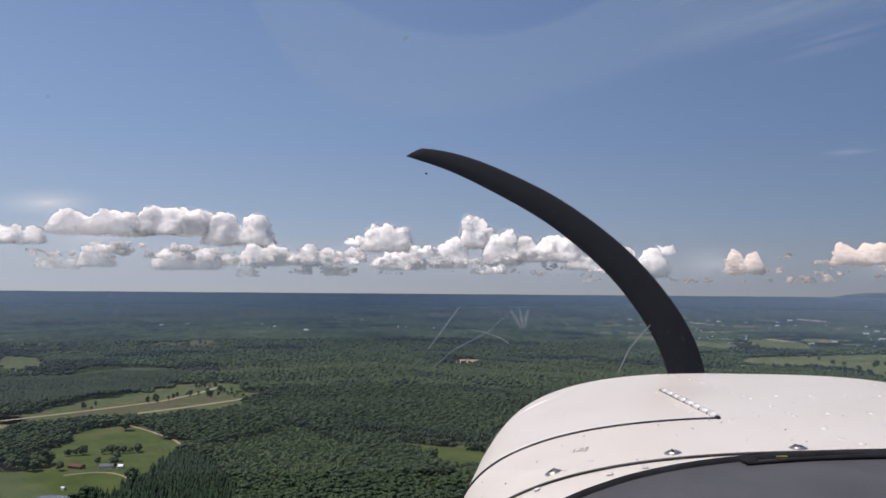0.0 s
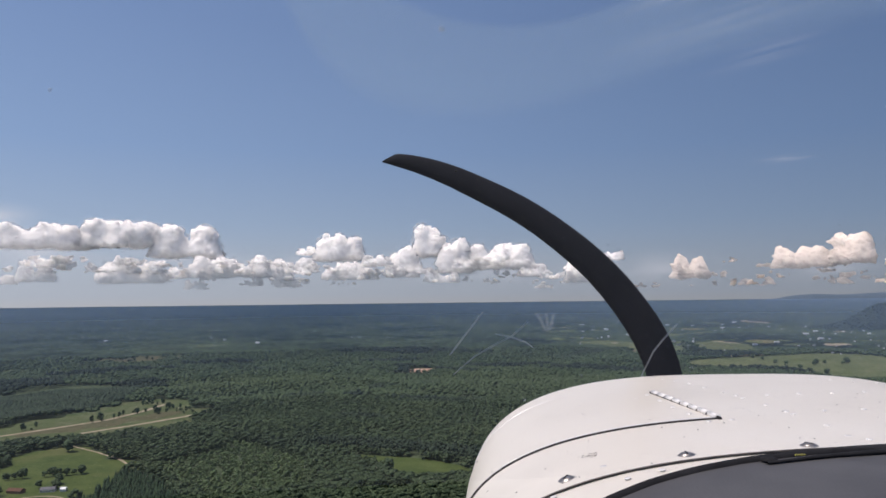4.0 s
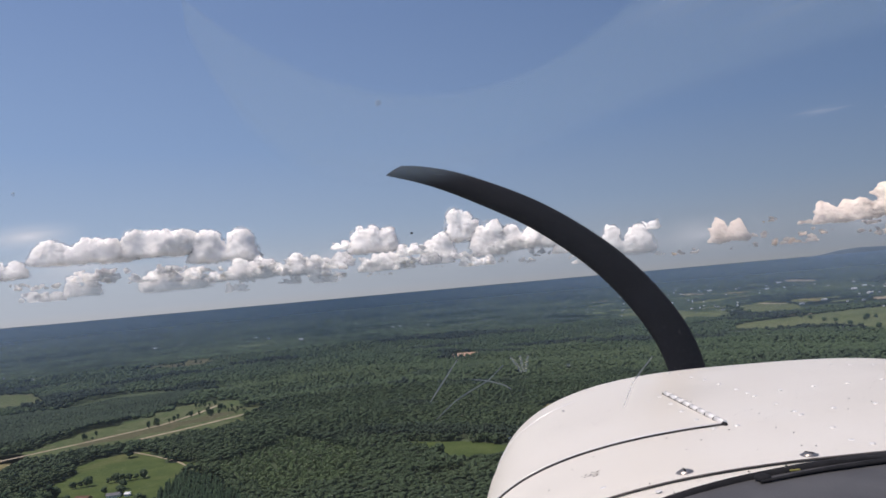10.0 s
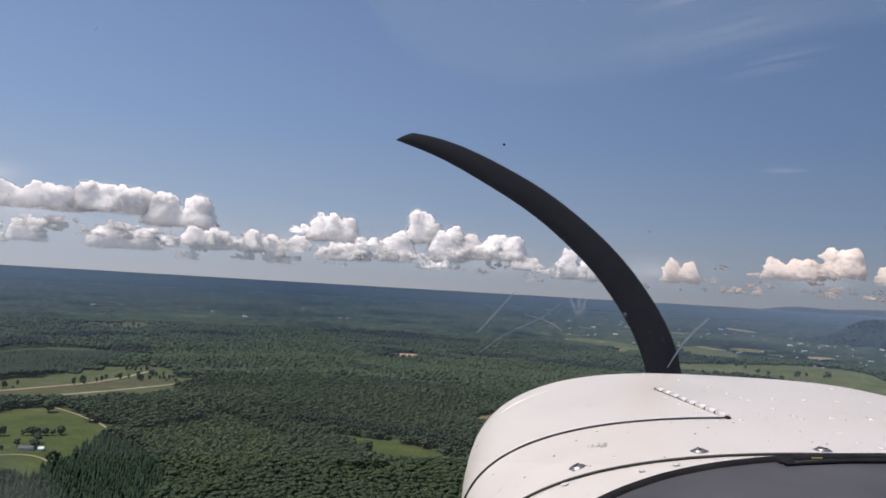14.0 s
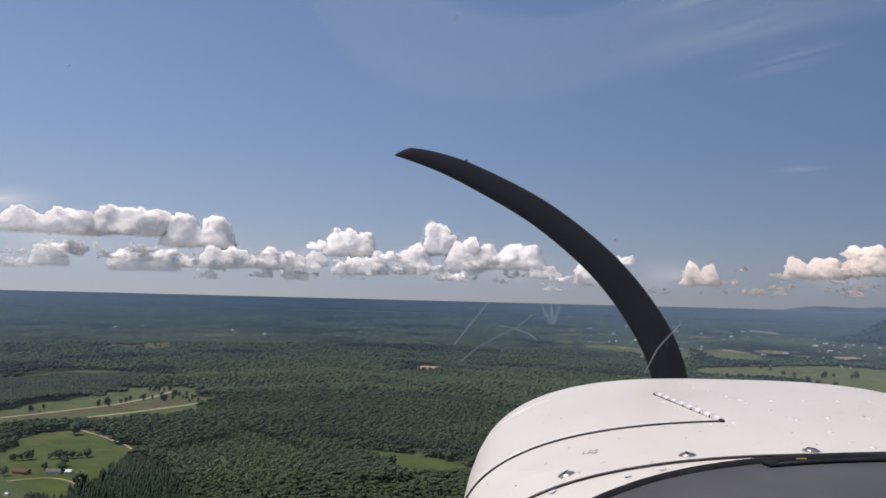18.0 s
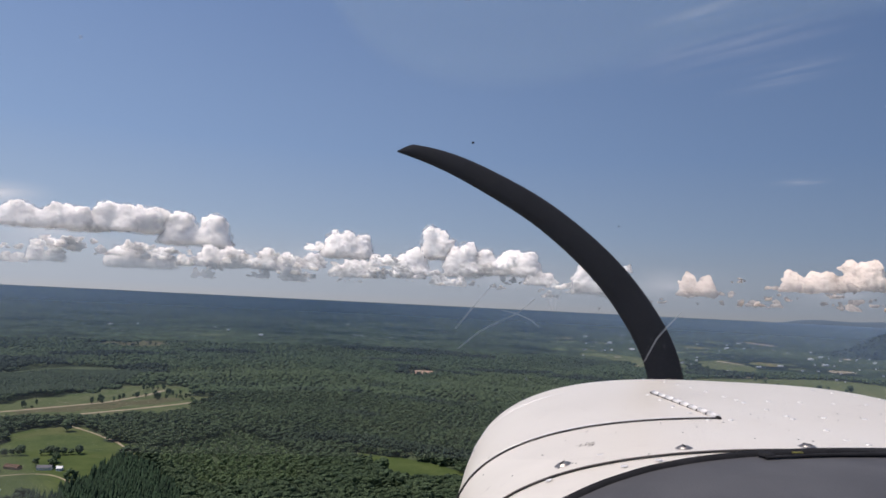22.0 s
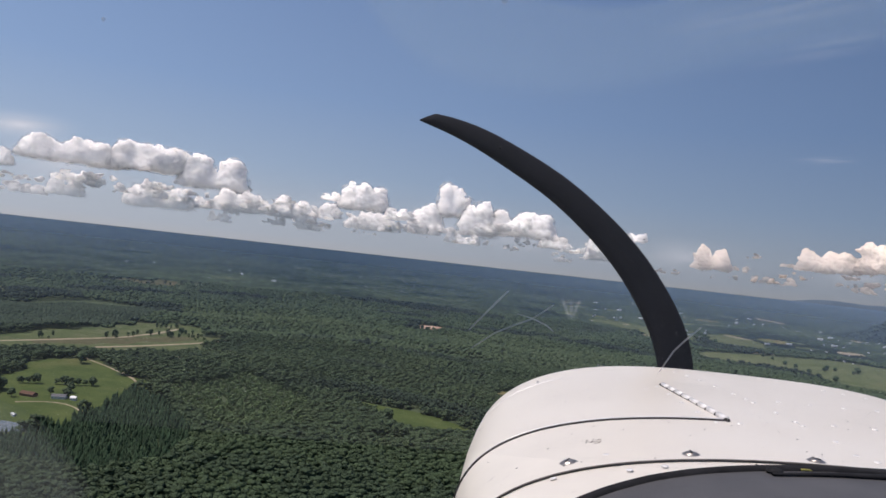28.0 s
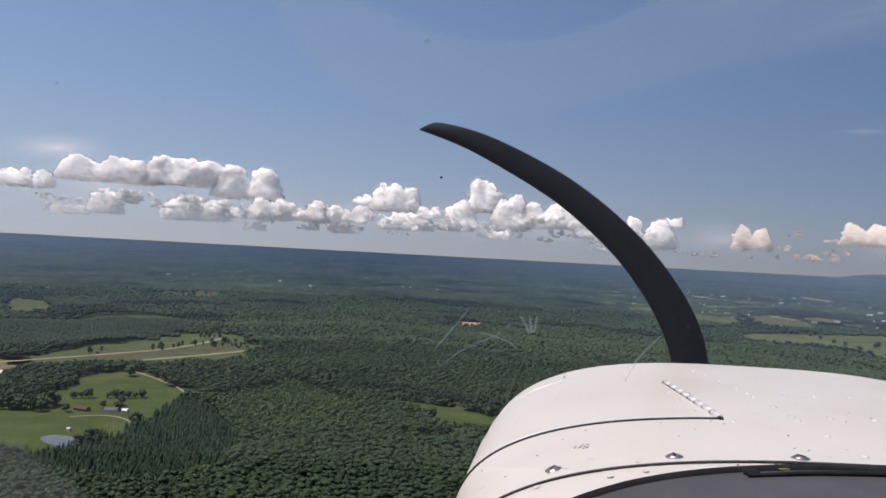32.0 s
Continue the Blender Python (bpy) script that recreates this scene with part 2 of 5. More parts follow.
def plain_material(name):
    """Woods far out on the plain: pale, plain and dark stands, cloud shadow and crown shade painted in, by the land's
    own kilometres.
    """
    m = bpy.data.materials.new(name)
    m.use_nodes = True
    n, l = m.node_tree.nodes, m.node_tree.links
    b = n["Principled BSDF"]
    b.inputs["Roughness"].default_value, b.inputs["Specular IOR Level"].default_value = 0.95, 0.1
    co = n.new("ShaderNodeTexCoord")

    def grain(scale, detail, rough, deep=1.0):
        tex, grow = n.new("ShaderNodeTexNoise"), n.new("ShaderNodeMapping")
        grow.inputs["Scale"].default_value = (1, deep, 1)
        tex.inputs["Scale"].default_value, tex.inputs["Detail"].default_value, tex.inputs["Roughness"].default_value = scale, detail, rough
        l.new(co.outputs["UV"], grow.inputs[0])
        l.new(grow.outputs[0], tex.inputs["Vector"])
        return tex.outputs["Fac"]
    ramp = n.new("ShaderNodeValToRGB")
    # the darkest stop covers cloud shadow as well as dark stands
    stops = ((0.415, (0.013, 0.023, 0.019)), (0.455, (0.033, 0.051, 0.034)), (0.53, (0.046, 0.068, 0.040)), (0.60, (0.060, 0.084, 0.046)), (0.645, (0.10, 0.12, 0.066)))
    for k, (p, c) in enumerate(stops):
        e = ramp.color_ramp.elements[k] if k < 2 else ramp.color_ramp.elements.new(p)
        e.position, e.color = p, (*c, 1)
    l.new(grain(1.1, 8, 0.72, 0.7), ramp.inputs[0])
    # uneven shade among the crowns, multiplied into the colour
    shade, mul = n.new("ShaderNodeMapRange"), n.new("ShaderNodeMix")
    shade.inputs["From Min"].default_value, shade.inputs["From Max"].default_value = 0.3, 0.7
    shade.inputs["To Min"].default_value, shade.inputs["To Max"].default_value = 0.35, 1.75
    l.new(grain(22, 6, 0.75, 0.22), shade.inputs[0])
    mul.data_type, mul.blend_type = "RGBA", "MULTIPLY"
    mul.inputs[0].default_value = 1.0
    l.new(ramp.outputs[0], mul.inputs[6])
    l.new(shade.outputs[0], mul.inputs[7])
    l.new(mul.outputs[2], b.inputs["Base Color"])
    bp = n.new("ShaderNodeBump")
    bp.inputs["Strength"].default_value, bp.inputs["Distance"].default_value = 0.7, 9.0
    l.new(grain(30, 3, 0.6, 0.3), bp.inputs["Height"])
    l.new(bp.outputs[0], b.inputs["Normal"])
    return m


def cloud_material(name, colour):
    """Light wanders about inside before it leaves again: the shading is soft and leans to the sky."""
    m = bpy.data.materials.new(name)
    m.use_nodes = True
    n, l = m.node_tree.nodes, m.node_tree.links
    b = n["Principled BSDF"]
    b.subsurface_method = "BURLEY"
    b.inputs["Base Color"].default_value = (*colour, 1)
    b.inputs["Roughness"].default_value, b.inputs["Specular IOR Level"].default_value = 1.0, 0.0
    b.inputs["Subsurface Weight"].default_value, b.inputs["Subsurface Scale"].default_value = 1.0, 150.0
    b.inputs["Subsurface Radius"].default_value = (1.0, 1.0, 1.0)
    geo, half, lean = n.new("ShaderNodeNewGeometry"), n.new("ShaderNodeVectorMath"), n.new("ShaderNodeVectorMath")
    half.operation, half.inputs[3].default_value = "SCALE", 0.48
    lean.operation, lean.inputs[1].default_value = "ADD", (-0.26, -0.22, 0.42)
    l.new(geo.outputs["Normal"], half.inputs[0])
    l.new(half.outputs[0], lean.inputs[0])
    l.new(lean.outputs[0], b.inputs["Normal"])
    glow, mx = n.new("ShaderNodeBsdfTranslucent"), n.new("ShaderNodeMixShader")     # daylight that comes through from above
    glow.inputs[0].default_value = (*colour, 1)
    mx.inputs[0].default_value = 0.15
    l.new(b.outputs[0], mx.inputs[1])
    l.new(glow.outputs[0], mx.inputs[2])
    l.new(mx.outputs[0], n["Material Output"].inputs[0])
    return m


CLOUD = cloud_material("cumulus", (0.95, 0.915, 0.87))
# warmth and dimming of the haze are put into this cloud colour
CLOUD_HAZE_TINT = cloud_material("haze_tinted_cumulus", (0.77, 0.67, 0.58))


def fringe_material(name, cover):
    m = cloud_material(name, (0.98, 0.96, 0.93))
    n, l = m.node_tree.nodes, m.node_tree.links
    body, clear, mx = n["Material Output"].inputs[0].links[0].from_socket, n.new("ShaderNodeBsdfTransparent"), n.new("ShaderNodeMixShader")
    n["Principled BSDF"].inputs["Subsurface Weight"].default_value = 0.0
    mx.inputs[0].default_value = cover
    l.new(clear.outputs[0], mx.inputs[1])
    l.new(body, mx.inputs[2])
    l.new(mx.outputs[0], n["Material Output"].inputs[0])
    return m


FRINGE = fringe_material("cloud_fringe", 0.12)
SCRATCH = veil_material("scratched_glass", (0.88, 0.90, 0.91), 0.28, 0.6)
SMEAR = veil_material("bug_smear", (0.85, 0.87, 0.88), 0.2, 0.6)
# a reflection in the pane, painted as a pale veil
PALE_REFLECTION = veil_material("reflection_on_glass", (0.66, 0.84, 1.0), 0.15, 0.5)
fn, fl = PALE_REFLECTION.node_tree.nodes, PALE_REFLECTION.node_tree.links                   # the reflection is as strong as its map says: weak at the rim
rim_uv, rim_split, rim_less, rim_cover = fn.new("ShaderNodeTexCoord"), fn.new("ShaderNodeSeparateXYZ"), fn.new("ShaderNodeMath"), fn.new("ShaderNodeMapRange")
rim_less.operation = "MULTIPLY"
rim_cover.interpolation_type = "SMOOTHSTEP"
rim_cover.inputs["To Max"].default_value = 0.22
fl.new(rim_uv.outputs["UV"], rim_split.inputs[0])
fl.new(rim_split.outputs[0], rim_less.inputs[0])
fl.new(rim_split.outputs[1], rim_less.inputs[1])
fl.new(rim_less.outputs[0], rim_cover.inputs[0])
fl.new(rim_cover.outputs[0], fn["Material Output"].inputs[0].links[0].from_node.inputs[0])
# grey veil for the reflection in the pane's lower corner
DULL_REFLECTION = veil_material("dull_reflection", (0.42, 0.43, 0.40), 0.07, 0.5)
# dust on the plastic, thickened to stand for veiling glare too
DUST_GLARE = veil_material("dust_and_glare", (0.72, 0.73, 0.75), 0.03, 0.5)
SPECK = material("dead_insect", [(0.02, 0.02, 0.02), (0.05, 0.045, 0.04)], 500, 0.8)


# ---- building blocks ----
def finish(name, me, mat, parent=None, label="", smooth=True):
    me.materials.append(mat)
    if smooth:
        me.polygons.foreach_set("use_smooth", [True] * len(me.polygons))
    ob = new(name, me)
    if parent is not None:
        ob.parent = parent
    if label:
        tagged(ob, label)
    return ob


def part(name, bm, mat, parent=None, label="", smooth=True):
    me = bpy.data.meshes.new(name)
    bm.to_mesh(me)
    bm.free()
    return finish(name, me, mat, parent, label, smooth)


def from_arrays(name, verts, faces, mat, parent=None, label="", smooth=True):
    """One mesh out of arrays: vertices (n, 3) and faces (m, k), all of k corners."""
    me = bpy.data.meshes.new(name)
    k = faces.shape[1]
    me.vertices.add(len(verts))
    me.vertices.foreach_set("co", np.ascontiguousarray(verts, dtype=np.float32).ravel())
    me.loops.add(faces.size)
    me.loops.foreach_set("vertex_index", np.ascontiguousarray(faces, dtype=np.int32).ravel())
    me.polygons.add(len(faces))
    me.polygons.foreach_set("loop_start", np.arange(0, faces.size, k, dtype=np.int32))
    me.update(calc_edges=True)
    return finish(name, me, mat, parent, label, smooth)


def thing(name, m, label, category, group=""):
    ob = new(name)
    ob.matrix_world = m
    ob.empty_display_size = 0.1
    return tagged(ob, label, category, group)


def ball(subdivisions):
    bm = bmesh.new()
    bmesh.ops.create_icosphere(bm, subdivisions=subdivisions, radius=1.0)
    v = np.array([p.co[:] for p in bm.verts])
    f = np.array([[p.index for p in q.verts] for q in bm.faces])
    bm.free()
    return v, f


BALL1, BALL2, BALL3 = ball(1), ball(2), ball(3)
rng = np.random.default_rng(7)


def blobs(centres, radii, proto, rough=0.25):
    """Many uneven balls: vertices and faces."""
    v, f = proto
    n = len(centres)
    a = rng.uniform(0, 2 * np.pi, n)
    c, s = np.cos(a), np.sin(a)
    p = np.repeat(v[None], n, 0) * rng.uniform(1 - rough, 1 + rough, (n, len(v), 1))
    x = p[..., 0] * c[:, None] - p[..., 1] * s[:, None]
    y = p[..., 0] * s[:, None] + p[..., 1] * c[:, None]
    p = np.stack([x, y, p[..., 2]], -1) * np.reshape(radii, (n, 1, -1)) + centres[:, None]
    return p.reshape(-1, 3), (f[None] + (np.arange(n) * len(v))[:, None, None]).reshape(-1, 3)


# ---- the land ----
def rise(d):
    """Height of the land at d metres out: level, then climbing to the far skyline."""
    u = np.clip((np.asarray(d, float) - 2600) / 2000, 0, 1)
    return (HIGH - 7) * (u * u * (3 - 2 * u) * 0.35 + 0.65 * u ** 1.6)


def level(x, y):
    return rise(np.hypot(x, y))


def inside(x, y, poly):
    """Which of the points lie in the outline."""
    hit = np.zeros(np.shape(x), bool)
    for (x0, y0), (x1, y1) in zip(poly, poly[1:] + poly[:1]):
        cross = (y0 > y) != (y1 > y)
        hit ^= cross & (x < (x1 - x0) * (y - y0) / ((y1 - y0) or 1e-9) + x0)
    return hit


def rounded(poly, times=2):
    for _ in range(times):
        out = []
        for (x0, y0), (x1, y1) in zip(poly, poly[1:] + poly[:1]):
            out += [(0.75 * x0 + 0.25 * x1, 0.75 * y0 + 0.25 * y1), (0.25 * x0 + 0.75 * x1, 0.25 * y0 + 0.75 * y1)]
        poly = out
    return poly


# the ground, one sheet in rings out to the skyline
radii = np.concatenate([np.linspace(0.02, 600, 8), np.linspace(650, 2600, 70), np.linspace(2640, 4600, 88), [4660, 4720]])
turns = np.linspace(0, 2 * np.pi, 241)[:-1]
rr, aa = np.meshgrid(radii, turns, indexing="ij")
gx, gy = rr * np.sin(aa), rr * np.cos(aa)
gz = rise(rr)
gz[-2:] -= np.array([[6], [60]])
idx = np.arange(rr.size).reshape(rr.shape)
nxt = np.roll(idx, -1, 1)
quads = np.stack([idx[:-1], idx[1:], nxt[1:], nxt[:-1]], -1).reshape(-1, 4)
tagged(from_arrays("ground", np.stack([gx, gy, gz], -1).reshape(-1, 3), quads[:, ::-1], LAND), "dark green wooded plain that reaches the horizon", "ground", kind="structure")

OPEN = []                          # outlines that carry no wood


def field(name, poly, mat, label, category="field", cell=7.0, lift=0.35, soft=2, wood=False):
    poly = rounded(poly, soft)
    if not wood:
        OPEN.append(poly)
    xs, ys = np.array(poly).T
    d = np.hypot(xs.mean(), ys.mean())
    step = cell * max(1, d / 1500)
    nx, ny = int(np.ptp(xs) / step) + 2, int(np.ptp(ys) / step) + 2
    px, py = np.meshgrid(xs.min() + np.arange(nx + 1) * step - step / 2, ys.min() + np.arange(ny + 1) * step - step / 2, indexing="ij")
    keep = inside((px[:-1, :-1] + px[1:, 1:]) / 2, (py[:-1, :-1] + py[1:, 1:]) / 2, poly)
    ids = np.arange(px.size).reshape(px.shape)
    q = np.stack([ids[:-1, :-1], ids[1:, :-1], ids[1:, 1:], ids[:-1, 1:]], -1)[keep]
    used, inv = np.unique(q, return_inverse=True)
    x, y = px.ravel()[used], py.ravel()[used]
    z = level(x, y) + lift + (2.0 if d > 2600 else 0)
    return tagged(from_arrays(name, np.stack([x, y, z], -1), inv.reshape(q.shape), mat), label, category, kind="structure")


def strip(name, pts, width, mat, label, category="track", lift=0.6):
    """A winding track along the points."""
    fine = []
    for a, b in zip(pts, pts[1:]):
        n = max(2, int(math.dist(a, b) / 12))
        fine += [(a[0] + (b[0] - a[0]) * i / n, a[1] + (b[1] - a[1]) * i / n) for i in range(n)]
    fine = np.array(fine + [pts[-1]], float)
    for _ in range(4):
        fine[1:-1] = (fine[:-2] + 2 * fine[1:-1] + fine[2:]) / 4
    t = np.gradient(fine, axis=0)
    t /= np.linalg.norm(t, axis=1)[:, None]
    side = np.stack([-t[:, 1], t[:, 0]], 1) * width / 2 * rng.uniform(0.8, 1.2, (len(fine), 1))
    both = np.stack([fine + side, fine - side], 1).reshape(-1, 2)
    z = level(both[:, 0], both[:, 1]) + lift + np.where(np.hypot(both[:, 0], both[:, 1]) > 2600, 4, 0)
    i = np.arange(len(fine) - 1) * 2
    return tagged(from_arrays(name, np.column_stack([both, z]), np.stack([i, i + 1, i + 3, i + 2], 1), mat), label, category, kind="structure")


def turned(x, y, by=0.915, angle=4.0):
    """A place of the farm, drawn in towards the eye and swung to the left."""
    c, q = math.cos(radians(angle)) * by, math.sin(radians(angle)) * by
    return x * c - y * q, y * c + x * q


def drawn_in(pts, by=0.915):
    return [turned(x, y, by, 4.0 if by < 1 else 0.0) for x, y in pts]


def ragged(poly, by, seed):
    """The outline with an uneven, wandering edge."""
    pts = rounded(poly, 3)
    return [(x + by * noise.noise(Vector((x / 45, y / 45, seed))), y + by * noise.noise(Vector((x / 45, y / 45, seed + 9)))) for x, y in pts]


FARM = ragged(drawn_in([(-860, 1108), (-830, 1200), (-760, 1319), (-700, 1395), (-735, 1560), (-685, 1650), (-580, 1560), (-495, 1460), (-430, 1359), (-435, 1167), (-488, 1030), (-475, 974), (-564, 968), (-615, 982), (-700, 950), (-820, 980)]), 60, 2.0)
field("farm_pasture", FARM, GRASS, "bright green mown pasture round the farmhouses", cell=4, soft=1)
field("tan_meadow", drawn_in([(-1032, 1553), (-1051, 1678), (-974, 1772), (-882, 1600), (-885, 1520), (-837, 1382), (-911, 1414)]), HAY, "tan and green hay meadow beside a white barn", cell=5)
CLEARING = [(-1040, 1500), (-957, 1765), (-888, 1918), (-842, 2110), (-683, 2124), (-650, 1932), (-523, 1936), (-590, 1600), (-690, 1560), (-800, 1500), (-960, 1400)]
field("cleared_land", ragged(CLEARING, 60, 7.0), CUT, "cleared strip of pale grass with dirt tracks", cell=4, soft=1)
field("rough_ground", ragged([(-945, 1560), (-880, 1650), (-800, 1745), (-715, 1850), (-640, 1900), (-610, 1850), (-690, 1750), (-790, 1620), (-880, 1540)], 40, 3.0), SCRUB, "brownish scrub and stumps between the dirt tracks", cell=4, lift=0.5, soft=1)
field("meadow", [(-179, 1351), (-100, 1305), (3, 1277), (93, 1175), (94, 1131), (-14, 1099), (-49, 1115), (-73, 1209), (-131, 1304)], GRASS, "narrow green meadow cut into the forest", cell=4, soft=1)
field("small_meadow", [(147, 1566), (214, 1643), (242, 1608), (204, 1472), (145, 1481)], HAY, "small yellowish meadow among trees", cell=5)
field("tan_plot", [(-100, 1049), (-13, 1067), (-20, 1021), (-93, 1019)], HAY, "small plot of dry tan grass", cell=3)
field("bare_soil_site", [(-80, 2745), (-70, 2805), (-22, 2835), (36, 2825), (48, 2775), (14, 2725), (-34, 2738)], SOIL, "patch of bare reddish soil cleared in the forest", cell=5, lift=3)
field("wide_pasture", drawn_in([(978, 2601), (1279, 2578), (1487, 2561), (1652, 2388), (1451, 1985), (1277, 2157), (1257, 2328), (1057, 2417), (942, 2477)], 1.10), PASTURE, "wide green pasture with dark hedges", cell=5)
field("long_pasture", drawn_in([(660, 3285), (838, 3297), (973, 3205), (1138, 3011), (1087, 2940), (920, 3033), (852, 3147)], 1.02), PASTURE, "long pale green pasture before the town", cell=5)
field("hedged_pasture", drawn_in([(1184, 3096), (1363, 3008), (1385, 2903), (1308, 2839), (1163, 2890), (1149, 2976)], 1.04), PASTURE, "pale green pasture between hedges", cell=5)
field("far_field", [(1234, 3530), (1415, 3469), (1377, 3410), (1231, 3479)], HAY, "pale far field near the town", cell=6)
field("far_field", [(1891, 3307), (2060, 3221), (2025, 3188), (1878, 3262)], HAY, "pale far field near the town", cell=6)
field("far_field", [(1453, 3175), (1581, 3113), (1534, 3045), (1437, 3113)], HAY, "pale far field near the town", cell=6)
field("far_field", ragged([(-1391, 2918), (-1306, 3014), (-1174, 3094), (-1080, 3060), (-1162, 2942), (-1356, 2874)], 60, 1.0), SCRUB, "pale green far field in the forest", cell=5, soft=0)
field("far_field", ragged([(-1732, 2519), (-1693, 2572), (-1473, 2457), (-1489, 2333), (-1539, 2241)], 50, 4.0), CUT, "pale green far field in the forest", cell=6)
for k in range(48):                      # small pale fields, yards and lots round the distant town
    a, d = radians(rng.uniform(10, 38)), rng.uniform(2750, 3900)
    w, h, t = rng.uniform(18, 95), rng.uniform(9, 30), rng.uniform(-0.35, 0.35)
    c = np.array([d * math.sin(a), d * math.cos(a)])
    e, g = np.array([math.cos(a + t), -math.sin(a + t)]), np.array([math.sin(a), math.cos(a)])
    field("far_field", [tuple(c + e * p * w + g * q * h) for p, q in ((-1, -0.8), (0.1, -1.1), (1, -0.7), (0.9, 0.8), (-0.2, 1), (-1.1, 0.6))], (CUT, PASTURE, PASTURE, TRACK, GRASS)[k % 5], ("small pale field near the distant town", "small green field near the distant town", "pale lot at the edge of the town")[k % 3], cell=5, soft=1)
for k in range(9):                       # a few openings in the woods on the other side
    a, d = radians(rng.uniform(-36, 8)), rng.uniform(3050, 3900)
    w, h = rng.uniform(25, 90), rng.uniform(10, 24)
    c, e, g = np.array([d * math.sin(a), d * math.cos(a)]), np.array([math.cos(a), -math.sin(a)]), np.array([math.sin(a), math.cos(a)])
    field("far_field", [tuple(c + e * p * w + g * q * h) for p, q in ((-1, -0.6), (0.1, -1.0), (1, -0.7), (0.8, 0.8), (-0.3, 1), (-1.1, 0.5))], (CUT, PASTURE)[k % 2], "pale opening far off in the woods", cell=5, soft=1)
field("pond", [turned(x, y, 0.915, 0.6) for x, y in [(-632, 1028), (-618, 1046), (-590, 1040), (-556, 1043), (-553, 1010), (-572, 984), (-608, 1002)]], WATER, "still grey farm pond in the pasture", "pond", cell=2, lift=0.7)
strip("dirt_track", [(-1010, 1450), (-900, 1590), (-780, 1760), (-745, 1900), (-735, 2020)], 13, TRACK, "pale dirt track through cleared land")
strip("dirt_track", [(-760, 1580), (-680, 1680), (-600, 1800), (-550, 1915)], 15, TRACK, "pale dirt track along the forest edge")
strip("farm_lane", drawn_in([(-588, 1190), (-560, 1212), (-525, 1215), (-492, 1191), (-465, 1160)]), 4, TRACK, "pale gravel lane to the farmhouse")
strip("field_path", drawn_in([(-678, 1640), (-590, 1560), (-505, 1470), (-440, 1365)]), 5, TRACK, "bare earth strip along the forest edge")
strip("country_road", [(882, 3074), (930, 3064), (1000, 3010)], 9, TRACK, "pale road beside the pasture", "road")
strip("country_road", [(1151, 2906), (1283, 2873), (1400, 2850)], 9, TRACK, "pale road beside the pasture", "road")

CONIFERS = drawn_in([(-472, 1359), (-385, 1286), (-270, 1091), (-260, 930), (-330, 850), (-500, 900), (-545, 952), (-488, 1030), (-460, 1167)])
PLANTATION = drawn_in([(-420, 1399), (-339, 1503), (-298, 1619), (-134, 1405), (-111, 1169), (-182, 1139), (-224, 1091), (-368, 1286)])


DENSE = [(-1640, 2150), (-1340, 2180), (-1290, 2420), (-1150, 2500), (-960, 2420), (-870, 2150), (-905, 1935), (-985, 1730), (-1080, 1600), (-1240, 1660)]
# outline of the wood's shaded edge, planted with darker trees
SHADED_EDGE = [(-260, 1385), (-179, 1368), (-100, 1322), (3, 1294), (70, 1222), (130, 1180), (165, 1215), (70, 1325), (-60, 1385), (-200, 1440)]


def scatter(d0, d1, a0, a1, step):
    """Jittered places on a ring sector, clear of the open land."""
    r = np.arange(d0, d1, step)
    out = []
    for d in r:
        n = max(1, int(d * radians(a1 - a0) / step))
        a = radians(a0) + (np.arange(n) + rng.uniform(0, 1, n)) * radians(a1 - a0) / n
        q = d + rng.uniform(-0.5, 0.5, n) * step
        out.append(np.column_stack([q * np.sin(a), q * np.cos(a)]))
    p = np.concatenate(out)
    shut = np.zeros(len(p), bool)
    for poly in OPEN:
        shut |= inside(p[:, 0], p[:, 1], poly)
    return p[~shut]


def swell(x, y):
    """Taller and lower stands of the far woods, in long uneven waves."""
    w = np.sin(y / 71 + 1.7 * np.sin(x / 190)) + 0.8 * np.sin(x / 133 - y / 97 + np.sin(y / 210)) + 0.5 * np.sin(x / 47 + y / 39)
    far_out = (0.45 + 0.55 * np.clip((np.hypot(x, y) - 1300) / 900, 0, 1)) * np.clip((3800 - np.hypot(x, y)) / 1100, 0, 1)
    return far_out * 4.0 * w


def stretch(d):
    """How many times farther off the level plain would lie than the rising land that stands in for it."""
    return np.minimum(HIGH / np.maximum(HIGH - rise(d), 1.0), 14.0)


def stands(x, y, size=900.0, seed=0.0):
    """Patches of the far woods by the land's own scale, about -1 to 1."""
    k = stretch(np.hypot(x, y)) / size
    return np.array([noise.fractal(Vector((a, b, seed)), 0.75, 2.1, 5) for a, b in zip(x * k, y * k)])


def patch(x, y):
    """Uneven patches of the woods, about -1 to 1."""
    return np.array([noise.fractal(Vector((a / 420, b / 300, 3.1)), 0.8, 2.0, 4) for a, b in zip(x, y)])


